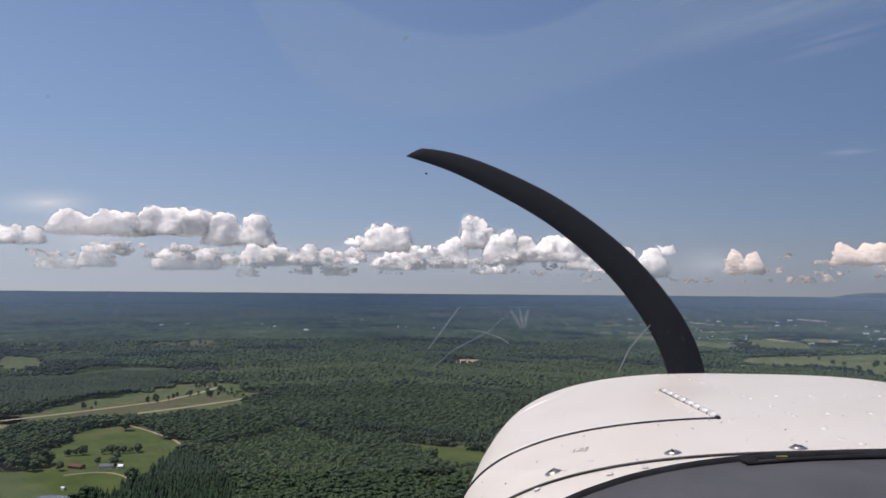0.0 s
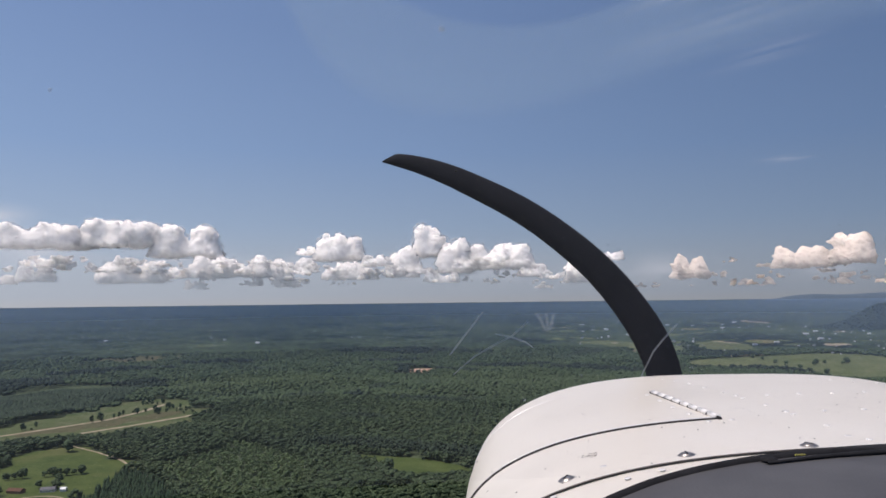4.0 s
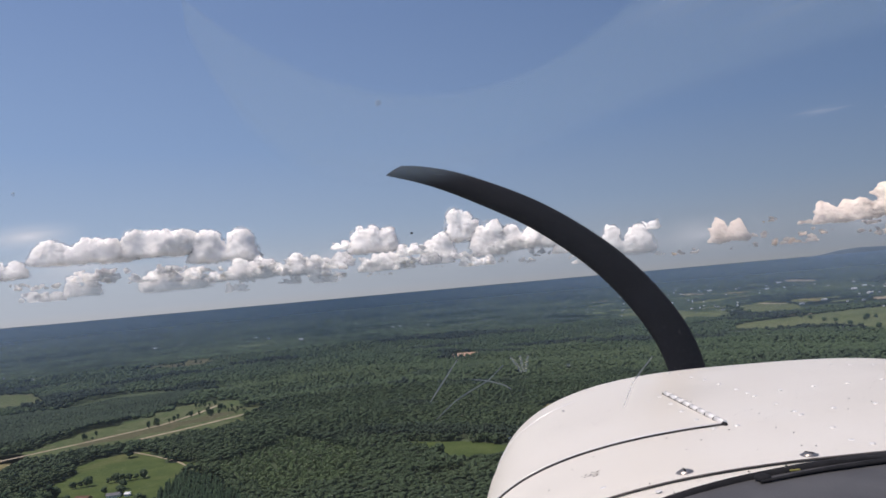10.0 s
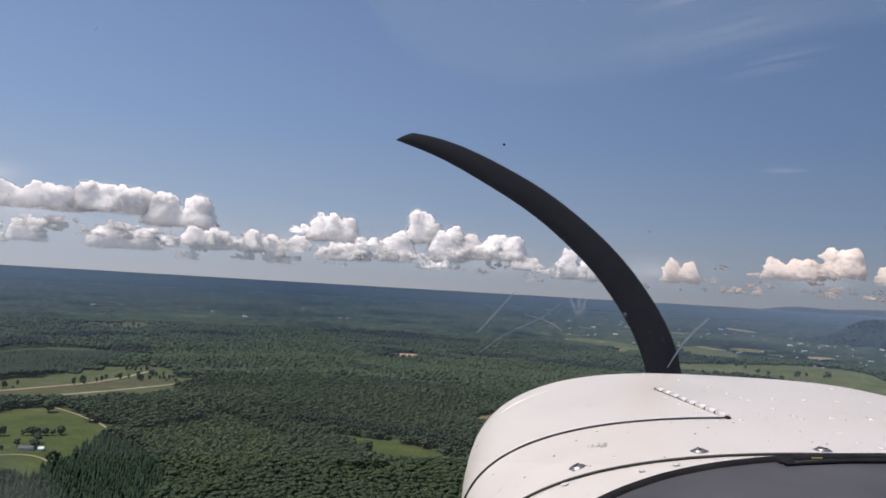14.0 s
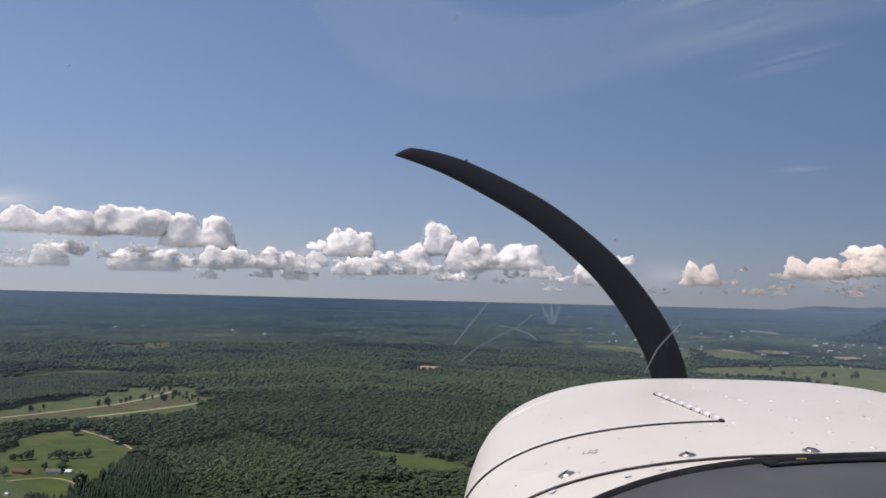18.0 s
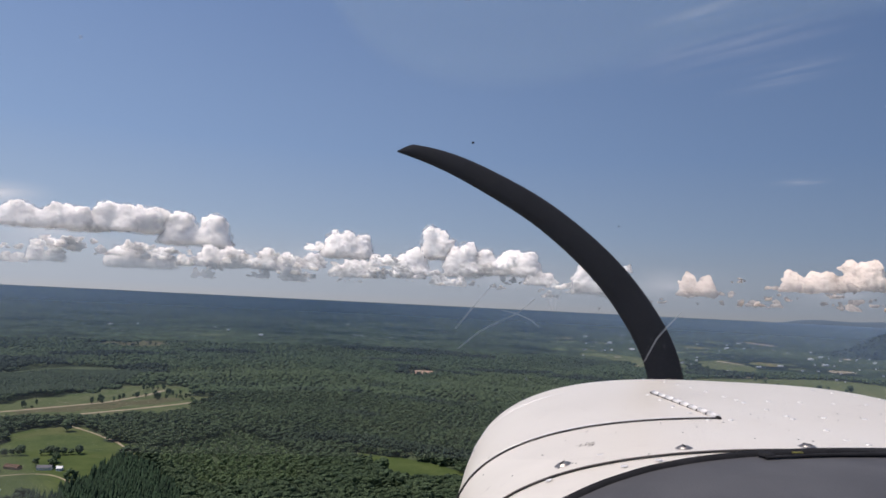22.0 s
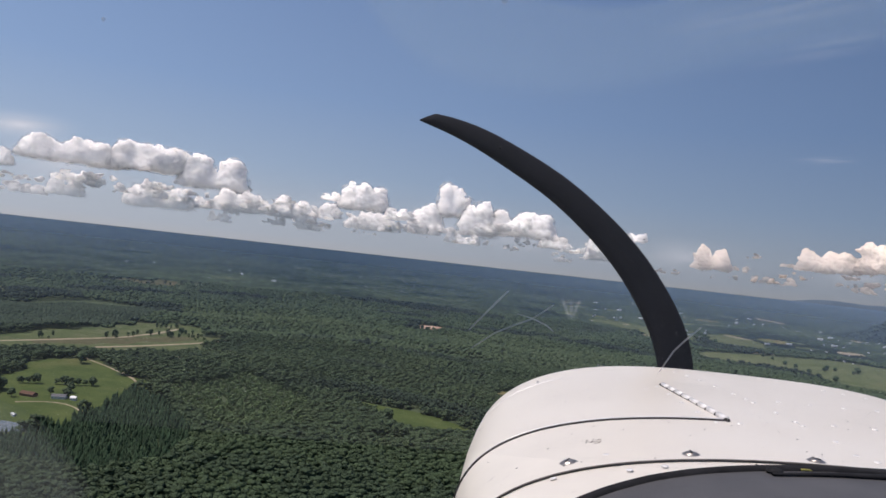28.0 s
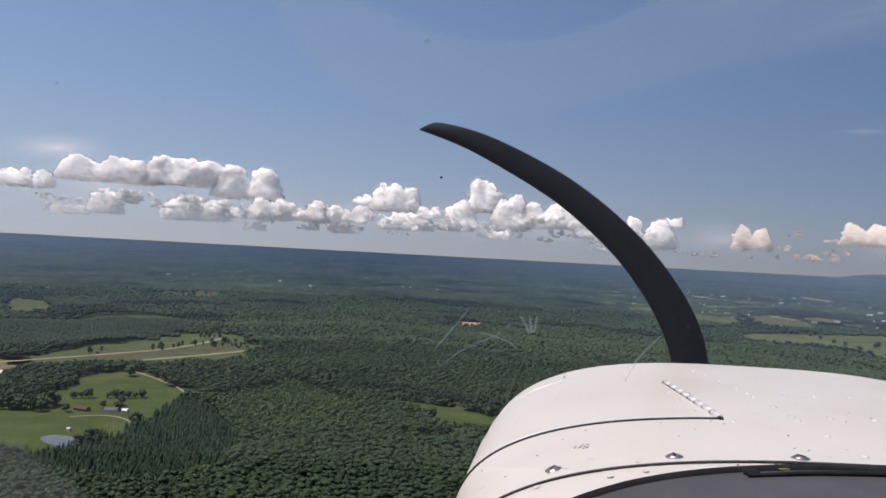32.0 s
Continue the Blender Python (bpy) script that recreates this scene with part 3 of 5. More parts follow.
def clumped(p, crown, tall, clumps, proto, spread=0.62, squat=1.0, rough=0.25):
    """Crowns of several uneven clumps at the places p."""
    n = len(p)
    big = rng.uniform(*crown, n)
    top = rng.uniform(*tall, n) * (0.75 + 0.25 * big / crown[1])
    z0 = level(p[:, 0], p[:, 1]) + swell(p[:, 0], p[:, 1])
    c, s = [], []
    for k in range(clumps):
        a = 2 * np.pi * (k * 0.382 + rng.uniform(0, 0.3, n))
        h = (k + 0.5) / clumps
        ring = big * spread * np.sqrt(np.maximum(0.0, 1 - h * h)) * rng.uniform(0.75, 1.1, n) if clumps > 1 else np.zeros(n)
        c.append(np.column_stack([p[:, 0] + ring * np.cos(a), p[:, 1] + ring * np.sin(a), z0 + top - big * 1.15 * (1 - h)]))
        w = big * (rng.uniform(0.28, 0.52, n) if clumps > 5 else rng.uniform(0.42, 0.6, n)) if clumps > 1 else big
        s.append(np.column_stack([w, w, w * squat * rng.uniform(0.75, 1.0, n)]))
    return blobs(np.concatenate(c), np.concatenate(s), proto, rough)


def sprays(v, f, count, size):
    """Small ragged sprays of leaves standing off the upper sides of the crowns."""
    a, b, c = v[f[:, 0]], v[f[:, 1]], v[f[:, 2]]
    n = np.cross(b - a, c - a)
    area = np.linalg.norm(n, axis=1)
    n /= np.maximum(area, 1e-9)[:, None]
    lit = area * np.clip(n[:, 2] + 0.35, 0, None)
    pick = rng.choice(len(f), count, p=lit / lit.sum())
    s, t = np.sort(rng.uniform(0, 1, (2, count)), 0)
    mid = a[pick] * s[:, None] + b[pick] * (t - s)[:, None] + c[pick] * (1 - t)[:, None]
    lean = n[pick] + rng.normal(0, 0.55, (count, 3))
    lean /= np.linalg.norm(lean, axis=1)[:, None]
    e = np.cross(lean, rng.normal(0, 1, (count, 3)))
    e /= np.linalg.norm(e, axis=1)[:, None]
    g = np.cross(lean, e)
    w = rng.uniform(*size, count)[:, None]
    mid = mid + n[pick] * w * rng.uniform(0.1, 0.6, (count, 1))
    k = 0.6 + rng.uniform(0, 0.8, (3, count, 1))
    corners = np.stack([mid + e * w * k[0], mid - e * w * 0.5 * k[1] + g * w * 0.8, mid - e * w * 0.5 - g * w * 0.8 * k[2]], 1)
    return corners.reshape(-1, 3), np.arange(count * 3).reshape(-1, 3)


def forest(name, p, crown, tall, clumps, mat, label, proto=BALL1, squat=1.0, rough=0.25, leafy=None):
    v, f = clumped(p, crown, tall, clumps, proto, squat=squat, rough=rough)
    if leafy:
        v2, f2 = sprays(v, f, int(len(p) * leafy[0]), leafy[1])
        v, f = np.concatenate([v, v2]), np.concatenate([f, f2 + len(v)])
    return tagged(from_arrays(name, v, f, mat, smooth=True), label, "forest", kind="stuff")


near = scatter(690, 1150, -40, 13, 9.0)
is_con = inside(near[:, 0], near[:, 1], CONIFERS)
near_edge = inside(near[:, 0], near[:, 1], rounded(SHADED_EDGE))
is_young = inside(near[:, 0], near[:, 1], PLANTATION)
mid = scatter(1150, 2050, -41, 40, 11.2)
con_mid, young_mid = inside(mid[:, 0], mid[:, 1], CONIFERS), inside(mid[:, 0], mid[:, 1], PLANTATION)
stand_mid = inside(mid[:, 0], mid[:, 1], rounded(DENSE)) | inside(mid[:, 0], mid[:, 1], rounded(SHADED_EDGE))
right_hidden = np.degrees(np.arctan2(mid[:, 0], mid[:, 1])) > np.interp(np.hypot(mid[:, 0], mid[:, 1]), [1150, 1500, 1900, 2050], [14, 18, 45, 45])
def mixed(p, crown, tall, clumps, squat=1.0, rough=0.36, leafy=None):
    """Broadleaf forest with lighter stands and a few dark ones."""
    tone = patch(p[:, 0] * 1.7 + 300, p[:, 1] * 1.3) + rng.uniform(-0.16, 0.16, len(p))
    forest("broadleaf_forest", p[(tone <= 0.3) & (tone >= -0.42)], crown, tall, clumps, LEAF, "dense dark green broadleaf forest canopy", squat=squat, rough=rough, leafy=leafy)
    forest("broadleaf_forest", p[tone > 0.3], crown, tall, clumps, LEAF_PALE, "lighter green broadleaf stands in the forest", squat=squat, rough=rough, leafy=leafy)
    forest("broadleaf_forest", p[tone < -0.42], crown, tall, clumps, LEAF_DARK, "darker green broadleaf stands in the forest", squat=squat, rough=rough, leafy=leafy)


mixed(near[~is_con & ~is_young & ~near_edge], (7.5, 12.5), (15, 19), 8, squat=0.62, leafy=(70, (0.8, 1.7)))
plain_mid = mid[~con_mid & ~young_mid & ~stand_mid & ~right_hidden]
out = np.hypot(plain_mid[:, 0], plain_mid[:, 1]) + rng.uniform(-120, 120, len(plain_mid))
mixed(plain_mid[out < 1550], (6.5, 12.5), (14, 18), 6, squat=0.58, leafy=(26, (1.1, 2.3)))
mixed(plain_mid[out >= 1550], (6.0, 12.0), (13, 17), 3, squat=0.55, leafy=(8, (1.5, 2.8)))
far = scatter(1950, 3330, -40, 40, 12.6)
far = far[np.hypot(far[:, 0], far[:, 1]) + rng.uniform(-150, 150, len(far)) > 2050]
far = far[~inside(far[:, 0], far[:, 1], rounded(DENSE))]
sp = scatter(1500, 2560, -42, -15, 8.0)
forest("pine_stand", sp[inside(sp[:, 0], sp[:, 1], rounded(DENSE))], (4.2, 6.2), (12, 15), 1, STAND, "even dark stand of planted pines", squat=1.3)
# dark pine colour gives the wood edge behind the meadow its shade
sp = scatter(1150, 1500, -20, 10, 8.0)
forest("pine_stand", sp[inside(sp[:, 0], sp[:, 1], rounded(SHADED_EDGE))], (4.5, 7.0), (15, 21), 2, STAND, "tall dark pines for the shaded wood edge behind the meadow", squat=1.2)
SHEET = 3250.0                     # from here outward the woods are one rough sheet
far = far[np.hypot(far[:, 0], far[:, 1]) < SHEET + 40]


def pine_shadow_belt(p):
    """Pine woods and cloud shadows, both as dark stands: long ones, and smaller ones strewn about."""
    az, d = np.degrees(np.arctan2(p[:, 0], p[:, 1])), np.hypot(p[:, 0], p[:, 1])
    dark = stands(p[:, 0], p[:, 1]) + rng.uniform(-0.05, 0.05, len(p)) < -0.36
    # long belts of dark crowns where cloud shadows lie
    for a0, d0, wide, deep in ((-30, 2750, 3.5, 120), (-24, 2980, 4.5, 40), (-16, 3080, 3.0, 35), (-33, 2560, 4.0, 60), (7, 2900, 4.0, 40), (15, 2800, 5.0, 50), (-3, 3010, 2.6, 30)):
        edge = 0.25 * np.sin(az * 4.1 + a0) + 0.2 * np.sin(d / 31 + az * 2.3)
        dark |= ((az - a0) / wide) ** 2 + ((d - d0) / deep) ** 2 < 1 + edge
    return dark


far_dark = pine_shadow_belt(far)
far_pale = ~far_dark & (stands(far[:, 0], far[:, 1], 700, 5.0) + rng.uniform(-0.08, 0.08, len(far)) > 0.22)
forest("wooded_plain", far[~far_dark & ~far_pale], (4.5, 9.5), (12, 17), 1, LEAF, "distant unbroken dark green woods", squat=0.8)
forest("wooded_plain", far[far_pale], (4.5, 9), (11, 16), 1, LEAF_PALE, "lighter green woods on the plain", squat=0.8)
forest("pine_and_shadow_wood", far[far_dark], (4.5, 8), (13, 19), 1, PINE_SHADOW, "dark blue-green pine stands and painted cloud shadow on the plain", squat=1.0)

# the outermost woods, a sheet of crowns and stands out to the skyline
look_down = np.linspace((HIGH - rise(SHEET)) / SHEET, 7.5 / 4600, 150)
ladder = np.linspace(SHEET - 60, 4600, 4000)
sheet_d = np.interp(-look_down, -(HIGH - rise(ladder)) / ladder, ladder)
sheet_a = np.radians(np.arange(-42, 42.01, 0.085))
dd, aa = np.meshgrid(sheet_d, sheet_a, indexing="ij")
sx, sy = dd * np.sin(aa), dd * np.cos(aa)
k = stretch(dd)
bump_up = np.array([8.0 * noise.noise(Vector((a / 30, b / 30, 2.0))) + 9.0 * noise.noise(Vector((a / 150, b / 150, 6.0))) + 14.0 * noise.noise(Vector((a / 2600, b / 2600, 9.0))) for a, b in zip((sx * k).ravel(), (sy * k).ravel())]).reshape(dd.shape)
sz = rise(dd) + 9 / k + np.maximum(bump_up, -8.0) / k
for poly in OPEN:                        # the fields lie open between the woods
    px, py = np.array(poly).T
    if np.hypot(px, py).max() > SHEET - 60:
        near_by = np.nonzero((sx > px.min()) & (sx < px.max()) & (sy > py.min()) & (sy < py.max()))
        hit = inside(sx[near_by], sy[near_by], poly)
        sz[near_by] = np.where(hit, rise(dd[near_by]) - 2.0, sz[near_by])
ids = np.arange(dd.size).reshape(dd.shape)
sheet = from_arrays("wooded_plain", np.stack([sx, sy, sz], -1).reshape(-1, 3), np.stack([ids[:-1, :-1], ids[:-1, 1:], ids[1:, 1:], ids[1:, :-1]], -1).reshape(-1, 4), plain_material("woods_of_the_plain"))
spread = np.stack([sx * k, sy * k], -1).reshape(-1, 2) / 1000
corners = np.empty(len(sheet.data.loops), dtype=np.int32)
sheet.data.loops.foreach_get("vertex_index", corners)
sheet.data.uv_layers.new(name="land_kilometres").data.foreach_set("uv", spread[corners].astype(np.float32).ravel())
tagged(sheet, "hazy blue-green woods that reach the horizon", "forest", kind="stuff")
yp = np.concatenate([near[is_young], mid[young_mid]])
forest("young_plantation", yp, (4.0, 6.0), (6, 10), 6, YOUNG, "lighter yellow-green stand of young trees", rough=0.42, leafy=(30, (0.7, 1.5)))


def cones(p, radius, tall):
    """Conifers: three ragged skirts one above the other."""
    n, k = len(p), 8
    z0 = level(p[:, 0], p[:, 1])
    h, r = rng.uniform(*tall, n), rng.uniform(*radius, n)
    vs, fs = [], []
    for i, (lo, hi, w) in enumerate(((0.12, 0.6, 1.0), (0.35, 0.82, 0.72), (0.6, 1.0, 0.45))):
        a = np.arange(k) * 2 * np.pi / k + rng.uniform(0, 6, (n, 1))
        q = r[:, None] * w * rng.uniform(0.7, 1.2, (n, k))
        ring = np.stack([p[:, :1] + q * np.cos(a), p[:, 1:2] + q * np.sin(a), z0[:, None] + h[:, None] * lo + rng.uniform(-0.6, 0.6, (n, k))], -1)
        tip = np.stack([p[:, 0], p[:, 1], z0 + h * hi], -1)[:, None]
        vs.append(np.concatenate([ring, tip], 1).reshape(-1, 3))
        j = np.arange(k)
        one = np.stack([j, (j + 1) % k, np.full(k, k)], -1)
        fs.append((one[None] + (np.arange(n) * (k + 1) + i * n * (k + 1))[:, None, None]).reshape(-1, 3))
    return np.concatenate(vs), np.concatenate(fs)


cp = scatter(630, 1400, -42, 0, 6.5)
cp = cp[inside(cp[:, 0], cp[:, 1], CONIFERS)]
v, f = cones(cp, (3.0, 4.6), (12, 18))
tagged(from_arrays("conifer_plantation", v, f, CONIFER, smooth=False), "dark blue-green stand of planted conifers", "forest", kind="stuff")

# wooded hills on the skyline
def hill(az0, az1, d, tall, peaks, label, deep=260):
    n, k = 90, 12
    a = np.linspace(radians(az0), radians(az1), n)
    u = np.linspace(0, 1, n)
    crest = sum(w * np.exp(-((u - c) / s) ** 2) for c, s, w in peaks) * tall * np.minimum(1, u / 0.25)
    crest += np.array([noise.noise((x * 22, d * 0.01, 0)) for x in u]) * tall * 0.05 * np.minimum(1, u / 0.1)
    v = []
    for j in range(k + 1):
        s = j / k
        q = d - deep + 2 * deep * s
        base = float(rise(min(q, 4590))) - 2 + crest * math.sin(math.pi * s) ** 1.3
        v.append(np.stack([q * np.sin(a), q * np.cos(a), base], -1))
    v = np.concatenate(v)
    i = np.arange(n * k).reshape(k, n)[:, :-1].ravel()
    if d < 4400:
        pick = np.random.default_rng(8).integers(0, n * (k - 1), 3400)
        c = v[pick] + (v[pick + n] - v[pick]) * np.random.default_rng(9).uniform(0, 1, (3400, 1)) + np.random.default_rng(10).uniform(-12, 12, (3400, 3)) * (1, 1, 0.1)
        w = np.random.default_rng(11).uniform(5.5, 8.5, 3400)
        crowns = blobs(c, np.column_stack([w, w, w * 0.6]), BALL1)
        tagged(from_arrays("hill_woods", *crowns, NEAR_HILL), "dark woods that cover the hill", "forest", kind="stuff")
    ob = from_arrays("hill", v, np.stack([i, i + 1, i + n + 1, i + n], -1), HAZED_HILL if d > 4400 else NEAR_HILL)
    return tagged(ob, label, "hill", kind="structure")


hill(23, 50, 4545, 50, ((0.2, 0.07, 0.55), (0.42, 0.2, 0.8), (0.85, 0.25, 1.1)), "long wooded ridge on the horizon, coloured haze blue", 70)
hill(26.5, 52, 3780, 124, ((0.30, 0.12, 0.90), (0.50, 0.13, 0.70), (0.95, 0.25, 0.90)), "dark blue-green wooded hill before the ridge", 68)

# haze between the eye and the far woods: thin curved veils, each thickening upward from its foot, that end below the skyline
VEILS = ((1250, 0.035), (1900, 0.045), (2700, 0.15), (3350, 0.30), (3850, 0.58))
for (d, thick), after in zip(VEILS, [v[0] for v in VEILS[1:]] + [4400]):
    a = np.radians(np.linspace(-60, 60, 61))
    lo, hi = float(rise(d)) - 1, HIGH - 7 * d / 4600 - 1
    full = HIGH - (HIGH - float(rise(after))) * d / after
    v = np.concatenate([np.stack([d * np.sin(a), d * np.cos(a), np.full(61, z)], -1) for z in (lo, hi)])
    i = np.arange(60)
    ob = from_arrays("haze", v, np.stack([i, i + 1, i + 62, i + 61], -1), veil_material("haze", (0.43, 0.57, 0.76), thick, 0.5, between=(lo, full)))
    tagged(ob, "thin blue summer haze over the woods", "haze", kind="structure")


# thin haze before the clouds, self-glowing instead of lit, brighter on the sun's side
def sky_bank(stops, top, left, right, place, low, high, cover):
    m = bpy.data.materials.new("glowing_sky_haze")
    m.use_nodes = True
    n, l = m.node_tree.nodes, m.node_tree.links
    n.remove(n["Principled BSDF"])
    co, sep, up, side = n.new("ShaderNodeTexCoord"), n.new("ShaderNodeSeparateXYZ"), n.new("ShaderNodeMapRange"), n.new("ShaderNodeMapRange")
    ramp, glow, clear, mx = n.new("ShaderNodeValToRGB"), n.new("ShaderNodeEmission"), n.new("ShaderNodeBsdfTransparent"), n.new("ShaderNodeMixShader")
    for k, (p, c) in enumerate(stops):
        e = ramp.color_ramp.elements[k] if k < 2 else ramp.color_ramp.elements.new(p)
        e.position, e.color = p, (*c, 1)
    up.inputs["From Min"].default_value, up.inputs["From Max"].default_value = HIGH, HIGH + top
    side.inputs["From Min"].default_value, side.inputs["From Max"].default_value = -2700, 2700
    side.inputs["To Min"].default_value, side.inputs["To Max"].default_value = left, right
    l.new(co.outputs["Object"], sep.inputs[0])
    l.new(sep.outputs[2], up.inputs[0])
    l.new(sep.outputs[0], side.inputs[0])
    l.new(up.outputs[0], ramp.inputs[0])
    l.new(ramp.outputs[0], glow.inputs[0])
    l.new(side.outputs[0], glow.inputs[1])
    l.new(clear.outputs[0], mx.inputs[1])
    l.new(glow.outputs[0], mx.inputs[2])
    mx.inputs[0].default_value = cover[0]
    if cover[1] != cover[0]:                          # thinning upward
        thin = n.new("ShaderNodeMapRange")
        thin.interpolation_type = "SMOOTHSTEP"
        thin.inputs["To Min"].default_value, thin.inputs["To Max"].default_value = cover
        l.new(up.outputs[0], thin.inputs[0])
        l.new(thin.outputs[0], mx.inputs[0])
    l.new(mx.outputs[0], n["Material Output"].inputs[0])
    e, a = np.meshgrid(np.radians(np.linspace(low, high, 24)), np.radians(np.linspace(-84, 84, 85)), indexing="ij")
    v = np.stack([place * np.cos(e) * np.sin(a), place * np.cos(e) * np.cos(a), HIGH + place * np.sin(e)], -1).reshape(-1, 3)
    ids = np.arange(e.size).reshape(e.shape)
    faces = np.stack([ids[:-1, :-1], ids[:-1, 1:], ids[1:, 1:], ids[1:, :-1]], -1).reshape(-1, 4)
    return tagged(from_arrays("backdrop", v, faces, m), "pale self-glowing haze low in the sky", "haze", kind="structure")


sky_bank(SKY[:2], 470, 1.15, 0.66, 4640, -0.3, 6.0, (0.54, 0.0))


# thin high streaks of cloud, their sunlit tone given off as glow
def streak(az, el, wide, tall, lean, cover, seed, along=1.6, reach=(0.36, 0.72)):
    m = bpy.data.materials.new("cirrus")
    m.use_nodes = True
    n, l = m.node_tree.nodes, m.node_tree.links
    n.remove(n["Principled BSDF"])
    co, grow, tex = n.new("ShaderNodeTexCoord"), n.new("ShaderNodeMapping"), n.new("ShaderNodeTexNoise")
    grow.inputs["Scale"].default_value, grow.inputs["Location"].default_value = (along, 7, 1), (seed * 3.7, seed, 0)
    tex.inputs["Scale"].default_value, tex.inputs["Detail"].default_value = 1.0, 5
    l.new(co.outputs["Generated"], grow.inputs[0])
    l.new(grow.outputs[0], tex.inputs["Vector"])
    cut = n.new("ShaderNodeMapRange")
    cut.interpolation_type = "SMOOTHSTEP"
    cut.inputs["From Min"].default_value, cut.inputs["From Max"].default_value, cut.inputs["To Max"].default_value = *reach, cover
    l.new(tex.outputs["Fac"], cut.inputs[0])
    ball_fade = n.new("ShaderNodeTexGradient")
    ball_fade.gradient_type = "QUADRATIC_SPHERE"
    centre = n.new("ShaderNodeMapping")
    centre.inputs["Location"].default_value, centre.inputs["Scale"].default_value = (-1, -1, 0), (2, 2, 0)
    l.new(co.outputs["Generated"], centre.inputs[0])
    l.new(centre.outputs[0], ball_fade.inputs[0])
    mul = n.new("ShaderNodeMath")
    mul.operation = "MULTIPLY"
    l.new(cut.outputs[0], mul.inputs[0])
    l.new(ball_fade.outputs["Fac"], mul.inputs[1])
    glow, clear, mx = n.new("ShaderNodeEmission"), n.new("ShaderNodeBsdfTransparent"), n.new("ShaderNodeMixShader")
    glow.inputs[0].default_value = (0.62, 0.66, 0.72, 1)
    l.new(mul.outputs[0], mx.inputs[0])
    l.new(clear.outputs[0], mx.inputs[1])
    l.new(glow.outputs[0], mx.inputs[2])
    l.new(mx.outputs[0], n["Material Output"].inputs[0])
    d = 4980
    w, h = d * radians(wide) / 2, d * radians(tall) / 2
    bm = bmesh.new()
    bmesh.ops.create_grid(bm, x_segments=8, y_segments=4, size=1)
    for p in bm.verts:
        p.co = (p.co.x * w, p.co.y * h, -0.00008 * (p.co.x * w) ** 2)
    ob = part("cirrus", bm, m)
    e, a = radians(el), radians(az)
    place = Vector((math.sin(a) * math.cos(e), math.cos(a) * math.cos(e), math.sin(e))) * d * 0.992
    ob.matrix_world = look(place + Vector((0, 0, HIGH)), (0, 0, HIGH)) @ Matrix.Rotation(math.pi, 4, "Y") @ Matrix.Rotation(radians(lean), 4, "Z")
    return tagged(ob, "thin pale streak of high cloud, self-glowing", "cirrus", kind="structure")


streak(24, 20.5, 24, 5, 10, 0.26, 1)
streak(27, 18.0, 14, 3, 8, 0.2, 2)
streak(28, 10.2, 6, 0.9, 2, 0.4, 3)
streak(21, 22.8, 14, 2.5, 12, 0.3, 4)
streak(-32, 6.2, 9, 2.6, 5, 0.95, 5, 1.2, (0.12, 0.48))

